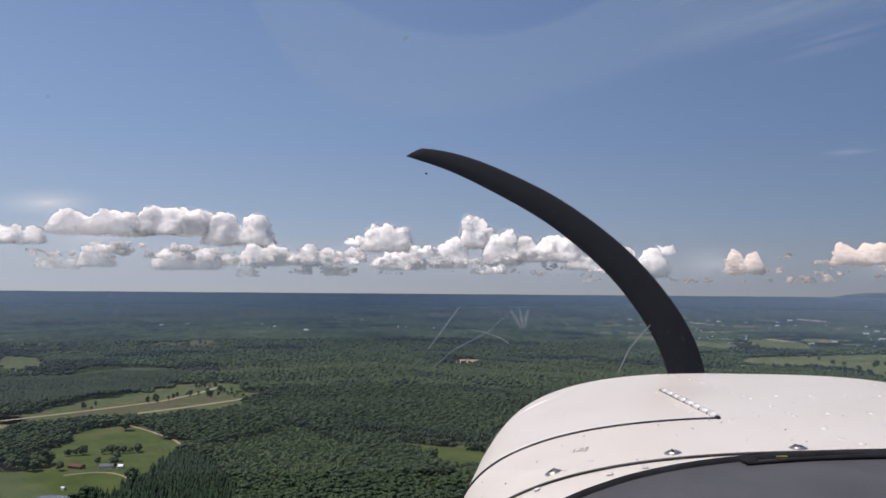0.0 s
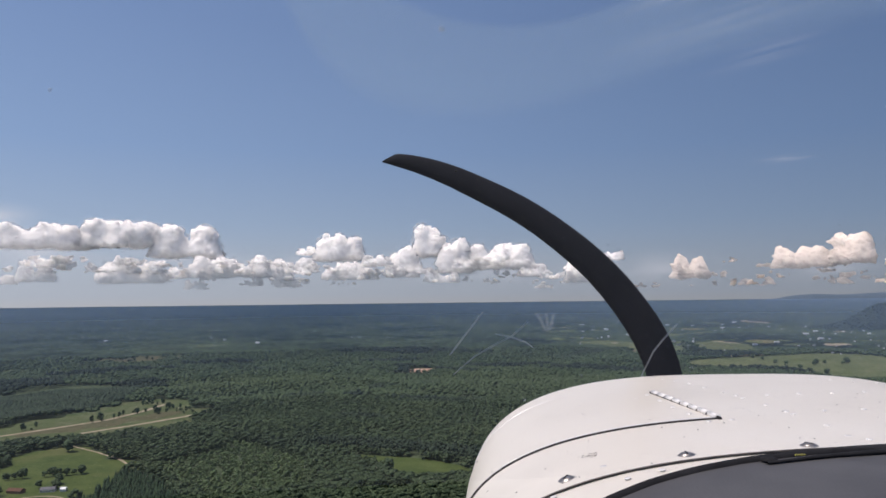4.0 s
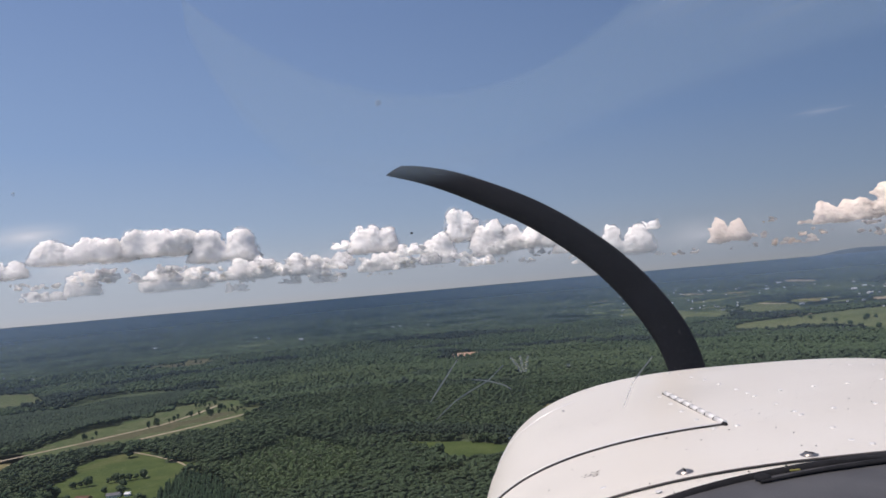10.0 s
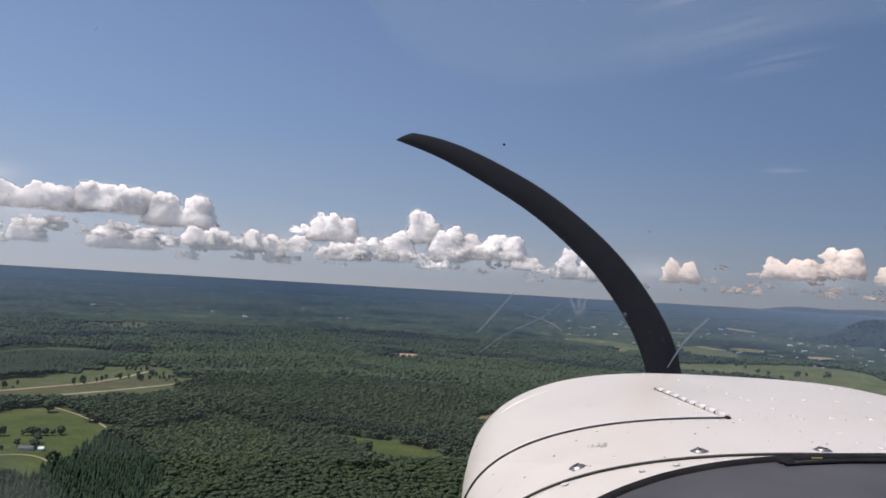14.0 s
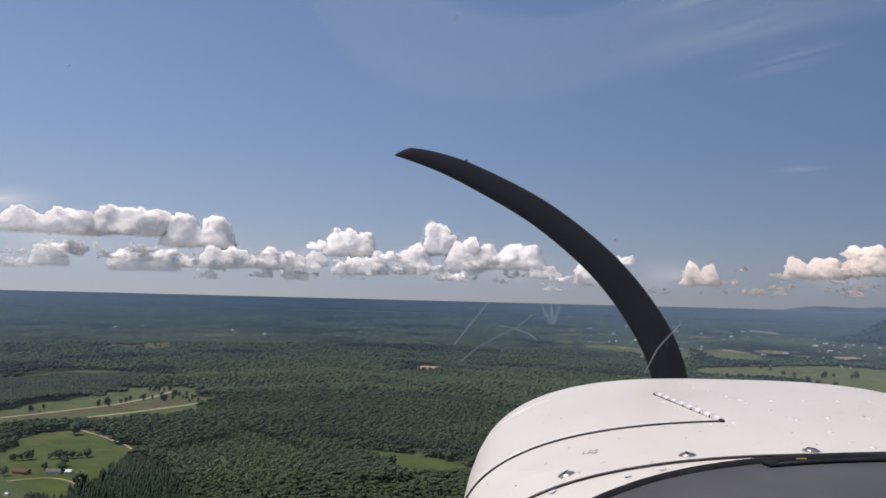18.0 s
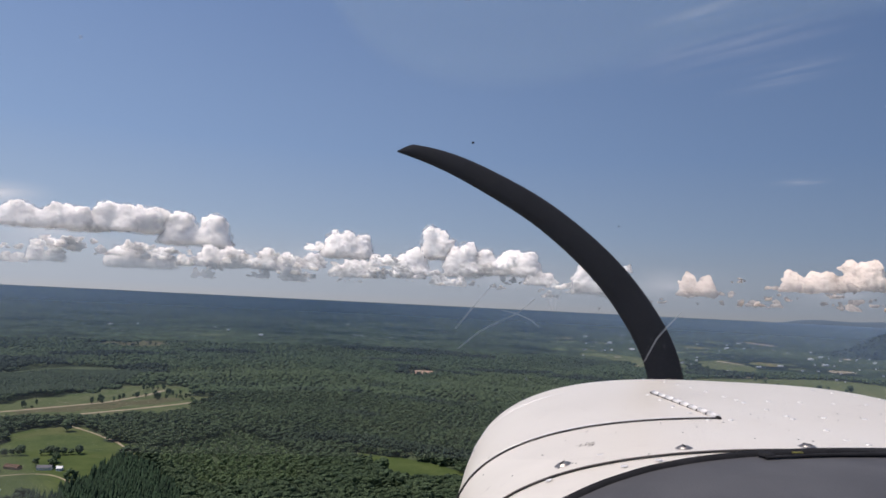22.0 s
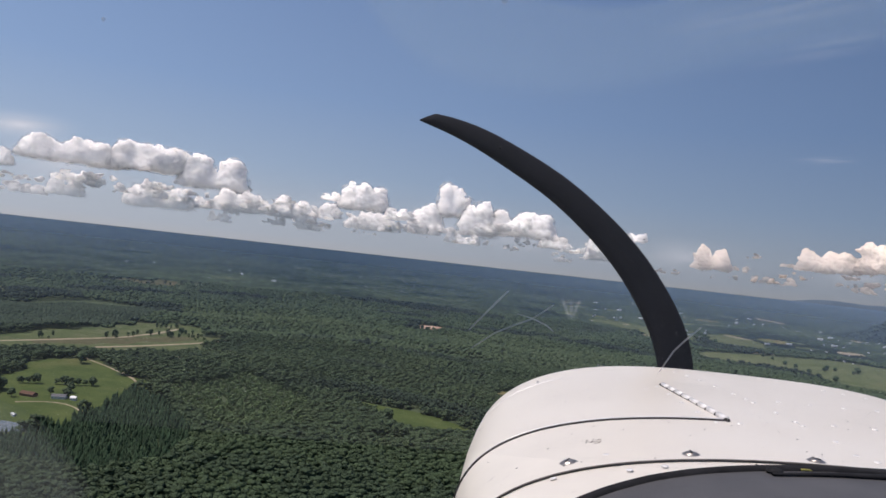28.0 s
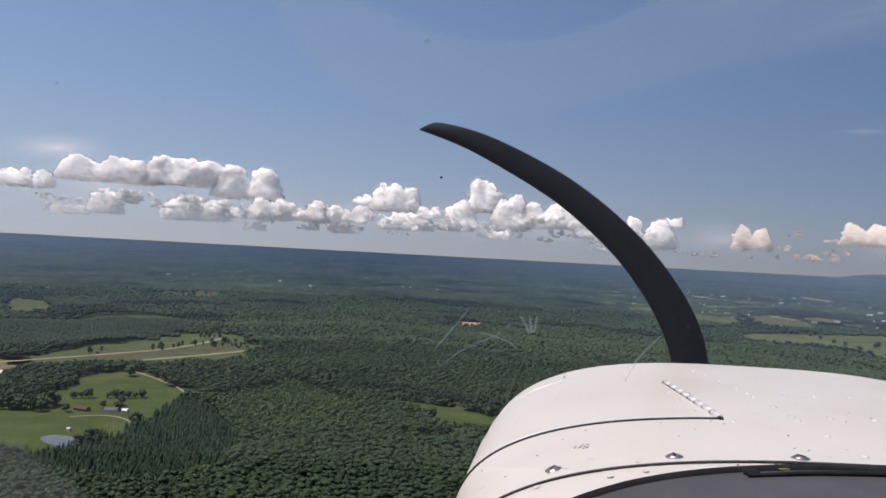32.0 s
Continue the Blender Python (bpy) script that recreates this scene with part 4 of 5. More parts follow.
# ---- clouds ----
def cloud(az, el, wide, tall, seed, dist=4520.0, warm=False):
    """A heap of puffs on a level base; place and size in degrees as seen from the eye."""
    r = np.random.default_rng(seed)
    w, h = dist * radians(wide), dist * radians(tall)
    x0, y0, z0 = dist * math.sin(radians(az)), dist * math.cos(radians(az)), HIGH + dist * math.tan(radians(el))
    n = int(60 + 42 * wide * min(1.5, tall))
    towers = [(r.uniform(-0.4, 0.4), r.uniform(0.10, 0.22), r.uniform(0.5, 1.0)) for _ in range(int(wide / max(tall, 0.6) * 1.5) + 2)]

    def roof(u):
        return np.minimum(1, np.max([q * np.exp(-((u - c) / s) ** 2) for c, s, q in towers], 0) + 0.25 * np.sqrt(np.maximum(0, 1 - 2.9 * u * u)))
    u = r.uniform(-0.58, 0.58, n)
    t = roof(u) * h
    k = r.uniform(0, 1, n) ** 0.6
    rad = np.clip(t * r.uniform(0.06, 0.30, n) * (1.15 - 0.6 * k), h * 0.035, h * 0.28)
    z = np.maximum(rad * 0.5, k * (t - rad))
    deep = r.uniform(-1, 1, n) * min(0.2 * w, 60) * (1 - 0.6 * k)

    def puffs(grow, pick, proto):
        v, f = proto
        pts = []
        for i in np.nonzero(pick)[0]:
            off = r.uniform(0, 99, 3)
            fine = np.array([noise.fractal(Vector(p * 1.3 + off), 0.7, 2.1, 4) for p in v])
            b = v * (1 + 0.55 * fine)[:, None] * rad[i] * grow * (1.25, 1.0, 0.85) + (u[i] * w, deep[i], z[i])
            b[:, 2] = np.where(b[:, 2] < 0.1 * h, 0.1 * h + (b[:, 2] - 0.1 * h) * 0.3, b[:, 2])
            pts.append(b)
        return np.concatenate(pts), (f[None] + (np.arange(len(pts)) * len(v))[:, None, None]).reshape(-1, 3)
    # puffs that touch make one piece; pieces that float free are shreds of the same cloud
    piece = np.arange(n)
    flat = np.column_stack([u * w / 1.25, deep, z / 0.85])
    for i in range(n):
        for q in np.nonzero(np.linalg.norm(flat - flat[i], axis=1) < 0.8 * (rad + rad[i]))[0]:
            piece[piece == piece[q]] = piece[i]
    names, sizes = np.unique(piece, return_counts=True)
    names = names[np.argsort(-sizes)]
    ob = None
    for which in names[:5]:
        mesh = from_arrays("shred" if ob else "cloud", *puffs(1.0, piece == which, BALL2), CLOUD_HAZE_TINT if warm else CLOUD, ob)
        weld = mesh.modifiers.new("weld", "REMESH")
        weld.mode, weld.voxel_size, weld.use_smooth_shade = "VOXEL", max(4.6, 0.029 * math.sqrt(w * h)), True
        for grain, power in ((0.34, 0.22), (0.13, 0.15), (0.055, 0.07)) if warm else ((0.34, 0.20), (0.12, 0.11), (0.05, 0.045)):
            tex = bpy.data.textures.new("billow", "CLOUDS")
            tex.noise_scale, tex.noise_depth = grain * h, 4
            billow = mesh.modifiers.new("billow", "DISPLACE")
            billow.texture, billow.strength, billow.mid_level = tex, power * h, 0.5
        ob = ob or mesh
    ob.matrix_world = Matrix.Translation((x0, y0, z0)) @ Matrix.Rotation(-radians(az), 4, "Z")
    if tall > 1.1 and not warm:                       # the torn, half-clear fringe round the heap
        fringe = from_arrays("fringe", *puffs(1.2, rad > 0.06 * h, BALL2), FRINGE, ob, "torn half-clear fringe of cloud")
        weld = fringe.modifiers.new("weld", "REMESH")
        weld.mode, weld.voxel_size, weld.use_smooth_shade = "VOXEL", max(5.5, 0.035 * math.sqrt(w * h)), True
        tex = bpy.data.textures.new("billow", "CLOUDS")
        tex.noise_scale, tex.noise_depth = 0.09 * h, 5
        billow = fringe.modifiers.new("billow", "DISPLACE")
        billow.texture, billow.strength, billow.mid_level = tex, 0.24 * h, 0.42
    words = "white cumulus cloud with a flat grey base" if wide > 1.6 else "small ragged white cloud"
    return tagged(ob, words, "cloud", "clouds along the horizon")


LEFT_CLOUDS = [(-28.4, 4.0, 6.4, 2.0), (-23.6, 4.2, 6.4, 2.2), (-18.8, 3.5, 4.6, 2.7), (-31.8, 1.5, 2.2, 1.0), (-28.7, 1.7, 2.3, 1.6), (-22.8, 1.6, 5.6, 1.8), (-15.3, 2.0, 6.2, 2.0), (-17.8, 1.1, 2.0, 0.9),
               (-13.5, 1.35, 2.6, 0.7), (-7.1, 3.3, 3.4, 2.4), (-9.2, 3.8, 2.2, 0.9), (-12.4, 2.0, 3.6, 1.9), (-11.2, 1.25, 2.4, 0.8), (-19.8, 1.9, 2.4, 1.0), (-6.3, 1.8, 4.5, 1.6), (-2.1, 2.2, 4.4, 2.4), (0.3, 3.6, 1.7, 2.8), (2.2, 2.2, 2.6, 3.0), (-10.2, 2.4, 2.9, 1.3), (-34.1, 3.2, 3.5, 1.4), (-30.5, 1.5, 1.6, 0.8)]
RIGHT_CLOUDS = [(6.2, 2.5, 5.0, 2.2), (8.8, 1.9, 2.5, 1.2), (13.3, 1.3, 3.8, 2.5), (15.2, 3.1, 1.7, 0.85), (21.0, 1.5, 2.6, 2.0), (23.1, 1.6, 1.2, 0.6), (25.7, 0.9, 2.4, 0.75), (23.8, 2.7, 1.2, 0.5), (26.1, 2.3, 1.1, 0.5),
                (29.3, 2.1, 4.4, 1.7), (31.9, 2.3, 2.6, 2.3), (35.6, 2.0, 3.2, 1.4), (31.0, 0.9, 1.8, 0.6)]
THIN_CLOUDS = [(6.5, 1.2, 7.1, 1.6), (19.1, 1.1, 7.4, 1.5), (30.5, 0.9, 5.5, 1.5), (-19.3, 2.3, 6.0, 1.6), (-11.0, 1.8, 7.0, 1.4), (-1.0, 1.6, 7.0, 1.5), (13.0, 1.2, 5.0, 1.3), (-29.0, 2.4, 8.0, 1.8)]
for k, q in enumerate(LEFT_CLOUDS + RIGHT_CLOUDS):
    cloud(*q, 100 + k, dist=4885 + 0.5 * k if q[1] > 3.0 else 4805 + 0.5 * k if q[1] > 2.05 else 4735 + 0.5 * k, warm=q[0] > 17)
for k in range(76):                      # tatters and smaller heaps between the large ones
    az = -36 + (44 if k % 3 else 72) * (k + rng.uniform(0, 1)) / 76
    wide = rng.uniform(0.8, 3.2)
    low = 2.6 if az < 6 else 1.7
    cloud(az, low * rng.uniform(0.55, 1.25), wide, wide * rng.uniform(0.2, 0.36), 500 + k, dist=4660 + 0.2 * k, warm=az > 17)
for k in range(16):                      # low hazy heaps far off to the right
    az = 5 + 31 * (k + rng.uniform(0, 1)) / 16
    wide = rng.uniform(1.2, 3.4)
    cloud(az, rng.uniform(0.7, 1.7), wide, wide * rng.uniform(0.14, 0.28), 700 + k, dist=4662 + 0.3 * k, warm=az > 15)
for k, (az, el, wide, tall) in enumerate(THIN_CLOUDS):      # hazy banks behind the heaps, self-glowing like the streaks
    streak(az, el + tall * 0.8, wide * 1.9, tall * 2.6, 0, 0.6, 20 + k, 4.0, (0.3, 0.6))


# ---- the aeroplane's nose, as seen from the cockpit ----
LONG = 0.85                                    # metres to a unit of the nose's plan
plane = thing("airplane", pose(0.003, 0, HIGH - 0.0065, 0.493, -1.504, 0.417), "white single-engine aeroplane in flight above the forest", "airplane")
# station ahead of the eye, middle line, half width, crown height, drop of the flank
STATIONS = np.array([(0.55, 0.60, 0.60, -0.192, 0.20), (1.0, 0.62, 0.60, -0.19, 0.21), (1.3, 0.64, 0.59, -0.191, 0.25), (1.55, 0.66, 0.58, -0.194, 0.30), (1.66, 0.66, 0.55, -0.215, 0.30), (1.72, 0.66, 0.48, -0.26, 0.28)])


def skin(x, d):
    """Height of the cowling's skin."""
    mid_x, half, crown, drop = (np.interp(d, STATIONS[:, 0], STATIONS[:, k]) for k in range(1, 5))
    q = np.minimum(np.abs((x - mid_x) / half), 1.0)
    return crown - drop * (1 - (1 - q ** 3) ** (1 / 3)) - 0.03 * (x - 0.5)


def edge(d, side):
    return np.interp(d, STATIONS[:, 0], STATIONS[:, 1] + side * STATIONS[:, 2])


def panel(name, d0, d1, x0, x1, lift=0.0, thick=0.012, mat=None, nd=40, nx=60, label="", flank=True):
    """A curved sheet of the nose between two stations; x0, x1: place across, or None for the flank's edge."""
    ds = np.linspace(d0, d1, nd)
    rows = []
    for d in ds:
        lo = edge(d, -1) if x0 is None else x0(d) if callable(x0) else x0
        hi = edge(d, 1) if x1 is None else x1(d) if callable(x1) else x1
        s = np.linspace(0, 1, nx)
        if x0 is None:
            s = s ** 1.8
        xs = lo + (hi - lo) * s
        z = skin(xs, d) + lift
        if x0 is None and flank:                # the flank goes on down
            down = np.linspace(0.5, 0.02, 12)
            xs, z = np.r_[np.full(12, lo) + 0.04 * down ** 2, xs], np.r_[z[0] - down, z]
        rows.append(np.column_stack([xs, np.full(len(xs), d), z]))
    g = np.array(rows)
    m = g.shape[1]
    top = g.reshape(-1, 3) * LONG
    n = len(top)
    i = (np.arange(nd - 1)[:, None] * m + np.arange(m - 1)).ravel()
    faces = np.stack([i, i + 1, i + m + 1, i + m], -1)
    low = top - (0, 0, thick * LONG)
    rim = np.concatenate([np.arange(m), np.arange(1, nd) * m + m - 1, (nd - 1) * m + np.arange(m - 2, -1, -1), np.arange(nd - 2, 0, -1) * m])
    k = len(rim)
    at = np.arange(k)
    walls = np.stack([at, at + k, (at + 1) % k + k, (at + 1) % k], -1) + 2 * n      # the rim has corners of its own, so that it stays crisp
    return from_arrays(name, np.concatenate([top, low, top[rim], low[rim]]), np.concatenate([faces, faces[:, ::-1] + n, walls]), mat or PAINT, plane, label)


HINGE = 0.40
panel("engine_cowl", 0.9985, 1.30, HINGE + 0.0025, None, label="white painted top of the engine cowl")
panel("access_door", 1.003, 1.30, None, HINGE - 0.0025, label="white hinged cowl door")
panel("nose_bowl", 1.30, 1.72, None, None, nx=110, label="white rounded front of the engine cowl")
panel("cowl_collar", 0.803, 0.9985, None, None, nd=16, label="white rear collar of the cowl")
panel("scuttle", 0.62, 0.8, None, None, lift=-0.002, nd=16, label="white deck before the windscreen")
panel("seam", 0.62, 1.70, lambda d: edge(d, -1) + 0.006, lambda d: edge(d, 1) - 0.006, lift=-0.007, thick=0.003, mat=GAP, label="black gap under the panels")


def on_skin(x, d, lift=0.0):
    e = 0.004
    p = Vector((x, d, float(skin(x, d)) + lift)) * LONG
    nrm = Vector((-(float(skin(x + e, d)) - float(skin(x - e, d))) / (2 * e), -(float(skin(x, d + e)) - float(skin(x, d - e))) / (2 * e), 1)).normalized()
    return Matrix.Translation(p) @ Vector((0, 0, 1)).rotation_difference(nrm).to_matrix().to_4x4()


def dome(radius, tall, seg=12, rings=4, rim=0.0):
    bm = bmesh.new()
    prev = None
    prof = [(radius * math.cos(t), tall * math.sin(t)) for t in np.linspace(0, math.pi / 2, rings + 1)][:-1]
    prof = [(radius + rim, -0.0005)] + prof
    for q, z in prof:
        ring = [bm.verts.new((q * math.cos(2 * math.pi * k / seg), q * math.sin(2 * math.pi * k / seg), z)) for k in range(seg)]
        if prev:
            for k in range(seg):
                bm.faces.new((prev[k], prev[(k + 1) % seg], ring[(k + 1) % seg], ring[k]))
        prev = ring
    top = bm.verts.new((0, 0, tall))
    for k in range(seg):
        bm.faces.new((prev[k], prev[(k + 1) % seg], top))
    return bm


RIVETS = [(1.538, 0.462), (1.52, 0.478), (1.486, 0.49), (1.434, 0.498), (1.383, 0.507), (1.317, 0.51), (1.246, 0.514), (1.202, 0.517), (1.171, 0.515), (1.095, 0.516), (1.032, 0.515), (1.008, 0.512), (1.202, 0.572), (1.21, 0.632), (1.217, 0.695),
          (1.228, 0.76), (1.443, 0.785), (1.427, 0.816), (1.413, 0.855), (1.406, 0.901), (1.032, 0.571), (1.04, 0.637), (0.923, 0.511), (0.834, 0.51), (1.27, 0.385), (1.194, 0.382), (1.123, 0.378), (1.051, 0.377), (0.986, 0.379), (0.986, 0.412)]
rivet = part("rivet", dome(0.0034, 0.0014), RIVET, plane, "small round-headed rivet")
for k, (d, x) in enumerate(RIVETS):
    one = rivet if k == 0 else new("rivet", rivet.data)
    one.parent = plane
    one["label"] = "small round-headed rivet"
    one.matrix_local = on_skin(x, d, 0.0004)
fastener = None
for d, x in ((0.823, 0.284), (0.817, 0.427), (0.833, 0.144)):
    if fastener is None:
        fastener = part("fastener", dome(0.0068, 0.0022, 20, 5, 0.002), STEEL, plane, "domed steel cowl fastener")
    one = fastener if not fastener.get("set") else new("fastener", fastener.data)
    fastener["set"] = 1
    one.parent = plane
    one.matrix_local = on_skin(x, d, 0.0006)
    bm = bmesh.new()
    bmesh.ops.create_cube(bm, size=1.0, matrix=Matrix.Diagonal((0.009, 0.0018, 0.001, 1)))
    slot = part("slot", bm, GAP, one, "dark screw slot", smooth=False)
    slot.matrix_local = Matrix.Translation((0, 0, 0.0018)) @ Matrix.Rotation(radians(25 + 70 * x * 3), 4, "Z")
del fastener["set"]

# piano hinge of the cowl door: knuckles on a pin
edges = np.linspace(1.0, 1.285, 9)
for a, b in zip(edges, edges[1:]):
    p, q = Vector((HINGE, a + 0.003, float(skin(HINGE, a)) + 0.002)) * LONG, Vector((HINGE, b - 0.003, float(skin(HINGE, b)) + 0.002)) * LONG
    bm = bmesh.new()
    bmesh.ops.create_cone(bm, segments=12, radius1=0.0038, radius2=0.0038, depth=(q - p).length, cap_ends=True)
    k = part("hinge_knuckle", bm, RIVET, plane, "white painted hinge knuckle")
    k.matrix_local = Matrix.Translation((p + q) / 2) @ (q - p).to_track_quat("Z", "Y").to_matrix().to_4x4()
p, q = Vector((HINGE - 0.001, 0.994, float(skin(HINGE, 1.0)) + 0.0012)) * LONG, Vector((HINGE - 0.002, 1.29, float(skin(HINGE, 1.29)) + 0.0005)) * LONG
bm = bmesh.new()
bmesh.ops.create_cone(bm, segments=10, radius1=0.0026, radius2=0.0022, depth=(q - p).length, cap_ends=True)
part("hinge_pin", bm, GAP, plane, "dark hinge pin").matrix_local = Matrix.Translation((p + q) / 2) @ (q - p).to_track_quat("Z", "Y").to_matrix().to_4x4()


def at_view(u, v, d):
    """A point of the nose's space d units ahead, u units to the right and v up for each unit ahead."""
    return Vector((u * d, d, v * d)) * LONG


# propeller: a black blade that sweeps up from behind the cowl, its mate below, and the hub
propeller = new("propeller")
propeller.parent = plane
tagged(propeller, "black two-bladed propeller at rest")
bm = bmesh.new()
BEND = [(-0.046, 0.200, 0.010), (0.020, 0.183, 0.017), (0.080, 0.152, 0.020), (0.145, 0.118, 0.022), (0.200, 0.075, 0.024), (0.250, 0.030, 0.026), (0.290, -0.022, 0.028), (0.322, -0.075, 0.030), (0.338, -0.125, 0.031), (0.342, -0.19, 0.030)]
BEND = [tuple(np.interp(t, range(10), [b[k] for b in BEND]) for k in range(3)) for t in np.linspace(0, 9, 46)]
for _ in range(12):
    BEND = BEND[:1] + [tuple((a + 2 * b + c) / 4 for a, b, c in zip(*three)) for three in zip(BEND, BEND[1:], BEND[2:])] + BEND[-1:]
line = [at_view(u, v, 1.80) for u, v, _ in BEND]
prev = None
for k, (p, (_, _, half)) in enumerate(zip(line, BEND)):
    t = (line[min(k + 1, len(line) - 1)] - line[max(k - 1, 0)]).normalized()
    side = t.cross(Vector((0, 1, 0))).normalized()
    half *= 1.80 * LONG * 0.94
    ring = []
    slant = t * half * max(0.0, 1.1 - 0.5 * k)          # the tip is cut off aslant
    for s in range(12):
        a = 2 * math.pi * s / 12
        ring.append(bm.verts.new(p + slant * math.cos(a) + side * half * math.cos(a) + Vector((0, 1, 0)) * (0.012 + 0.012 * k / 45) * math.sin(a) + Vector((0, 1, 0)) * 0.35 * half * math.cos(a)))
    if prev:
        for s in range(12):
            bm.faces.new((prev[s], prev[(s + 1) % 12], ring[(s + 1) % 12], ring[s]))
    else:
        bm.faces.new(ring[::-1])
    prev = ring
bm.faces.new(prev)
bmesh.ops.recalc_face_normals(bm, faces=bm.faces)
part("blade", bm, BLADE, propeller, "curved black propeller blade with worn tip")

# spinner and the blade's mate, behind the nose
bm = bmesh.new()
prev = None
for q, h in ((0.115, 0.0), (0.115, 0.03), (0.105, 0.08), (0.085, 0.14), (0.055, 0.19), (0.02, 0.22)):
    ring = [bm.verts.new(Vector((0.66, 1.74, -0.42)) * LONG + Vector((q * math.cos(2 * math.pi * k / 24), h, q * math.sin(2 * math.pi * k / 24)))) for k in range(24)]
    if prev:
        for k in range(24):
            bm.faces.new((prev[k], prev[(k + 1) % 24], ring[(k + 1) % 24], ring[k]))
    prev = ring
bm.faces.new(prev)
bmesh.ops.recalc_face_normals(bm, faces=bm.faces)
part("spinner", bm, PAINT, propeller, "white spinner on the propeller hub")

# glareshield inside the windscreen
def base_line(x):
    return np.interp(x, [0.05, 0.10, 0.16, 0.21, 0.26, 0.315, 0.40, 0.49, 0.70, 1.2], [0.642, 0.675, 0.703, 0.722, 0.735, 0.745, 0.757, 0.766, 0.775, 0.78])


xs = np.linspace(0.08, 1.15, 60)
rows = []
for s in np.linspace(0, 1, 24):
    d = base_line(xs) * (1 - s) + 0.30 * s
    rows.append(np.column_stack([xs, d, skin(xs, 0.7) + 0.006 + 0.002 * min(1, s * 9)]))
g = np.array(rows)
i = (np.arange(23)[:, None] * 60 + np.arange(59)).ravel()
top = g.reshape(-1, 3) * LONG
f4 = np.stack([i, i + 1, i + 61, i + 60], -1)
from_arrays("glareshield", np.concatenate([top, top - (0, 0, 0.012)]), np.concatenate([f4[:, ::-1], f4 + len(top)]), DASH, plane, "dark grey vinyl glareshield")


def bead(name, pts, radius, mat, label, flat=1.0, taper=False):
    bm = bmesh.new()
    prev = None
    for k, p in enumerate(pts):
        t = (pts[min(k + 1, len(pts) - 1)] - pts[max(k - 1, 0)]).normalized()
        a = t.cross(Vector((0, 0, 1))).normalized()
        b = a.cross(t)
        w = radius * (min(1, 0.35 + 2.5 * min(k, len(pts) - 1 - k) / len(pts)) if taper else 1)
        ring = [bm.verts.new(p + a * w * math.cos(2 * math.pi * s / 8) + b * w * flat * math.sin(2 * math.pi * s / 8)) for s in range(8)]
        if prev:
            for s in range(8):
                bm.faces.new((prev[s], prev[(s + 1) % 8], ring[(s + 1) % 8], ring[s]))
        prev = ring
    bmesh.ops.recalc_face_normals(bm, faces=bm.faces)
    return part(name, bm, mat, plane, label)


bead("seam", [Vector((x, 0.8016, float(skin(x, 0.8)) - 0.0004)) * LONG for x in edge(0.8, -1) + 0.004 + (1.15 - edge(0.8, -1)) * np.linspace(0, 1, 90) ** 1.8], 0.0012, SEALANT, "grey-brown sealant in the gap behind the cowl", 0.8)
bead("seam", [Vector((x, 0.7992, float(skin(x, 0.799)) - 0.0006)) * LONG for x in edge(0.8, -1) + 0.004 + (1.15 - edge(0.8, -1)) * np.linspace(0, 1, 90) ** 1.8], 0.0009, GAP, "dark edge of the deck before the windscreen", 0.8)
bead("door_lip", [Vector((x, 1.0068, float(skin(x, 1.0068)) + 0.0006)) * LONG for x in edge(1.0, -1) + 0.004 + (HINGE - edge(1.0, -1) - 0.008) * np.linspace(0, 1, 70) ** 1.8], 0.0019, RIVET, "bright rolled edge of the cowl door", 0.8)
bead("seam", [Vector((x, 1.0, float(skin(x, 1.0)) - 0.0004)) * LONG for x in edge(1.0, -1) + 0.004 + (HINGE - edge(1.0, -1) - 0.004) * np.linspace(0, 1, 70) ** 1.8], 0.0028, GAP, "dark gap behind the cowl door", 0.8)
bead("lip", [Vector((x, 1.44, float(skin(x, 1.44)) - 0.0008)) * LONG for x in edge(1.44, -1) + 0.004 + (0.30 - edge(1.44, -1)) * np.linspace(0, 1, 50) ** 1.8], 0.0022, RIVET, "faint raised lip across the cowl", 0.8, True)
chip = None
for k in range(84):                      # stone chips and specks of dirt in the paint
    d, x = rng.uniform(0.76, 1.3), rng.uniform(0.06, 0.75)
    if chip is None:
        bm = dome(0.0011, 0.0004, 7, 2)
        chip = part("paint_chip", bm, GAP, plane, "dark chip in the white paint")
    one = chip if k == 0 else new("paint_chip", chip.data)
    one.parent = plane
    one["label"] = "dark chip in the white paint"
    one.matrix_local = on_skin(x, d, 0.0002) @ Matrix.Diagonal((rng.uniform(0.35, 1.2), rng.uniform(0.35, 1.5), 1, 1))
scar = None
for k in range(16):                      # a scraped patch on the collar, bare primer showing
    d, x = 0.90 + rng.normal(0, 0.006), 0.188 + rng.normal(0, 0.005)
    if scar is None:
        scar = part("paint_scrape", dome(0.0015, 0.0003, 6, 2), SEALANT, plane, "scraped spot of bare grey primer")
    one = scar if k == 0 else new("paint_scrape", scar.data)
    one.parent = plane
    one["label"] = "scraped spot of bare grey primer"
    one.matrix_local = on_skin(x, d, 0.0002) @ Matrix.Rotation(rng.uniform(0, 3), 4, "Z") @ Matrix.Diagonal((rng.uniform(0.3, 0.8), rng.uniform(0.5, 2.2), 1, 1))
part("defroster_screw", dome(0.0075, 0.003, 16, 4), RUBBER, plane, "flat black screw beside the defroster").matrix_local = Matrix.Translation(Vector((0.338, float(base_line(0.338)) - 0.014, float(skin(0.338, 0.7)) + 0.009)) * LONG)
blister = None
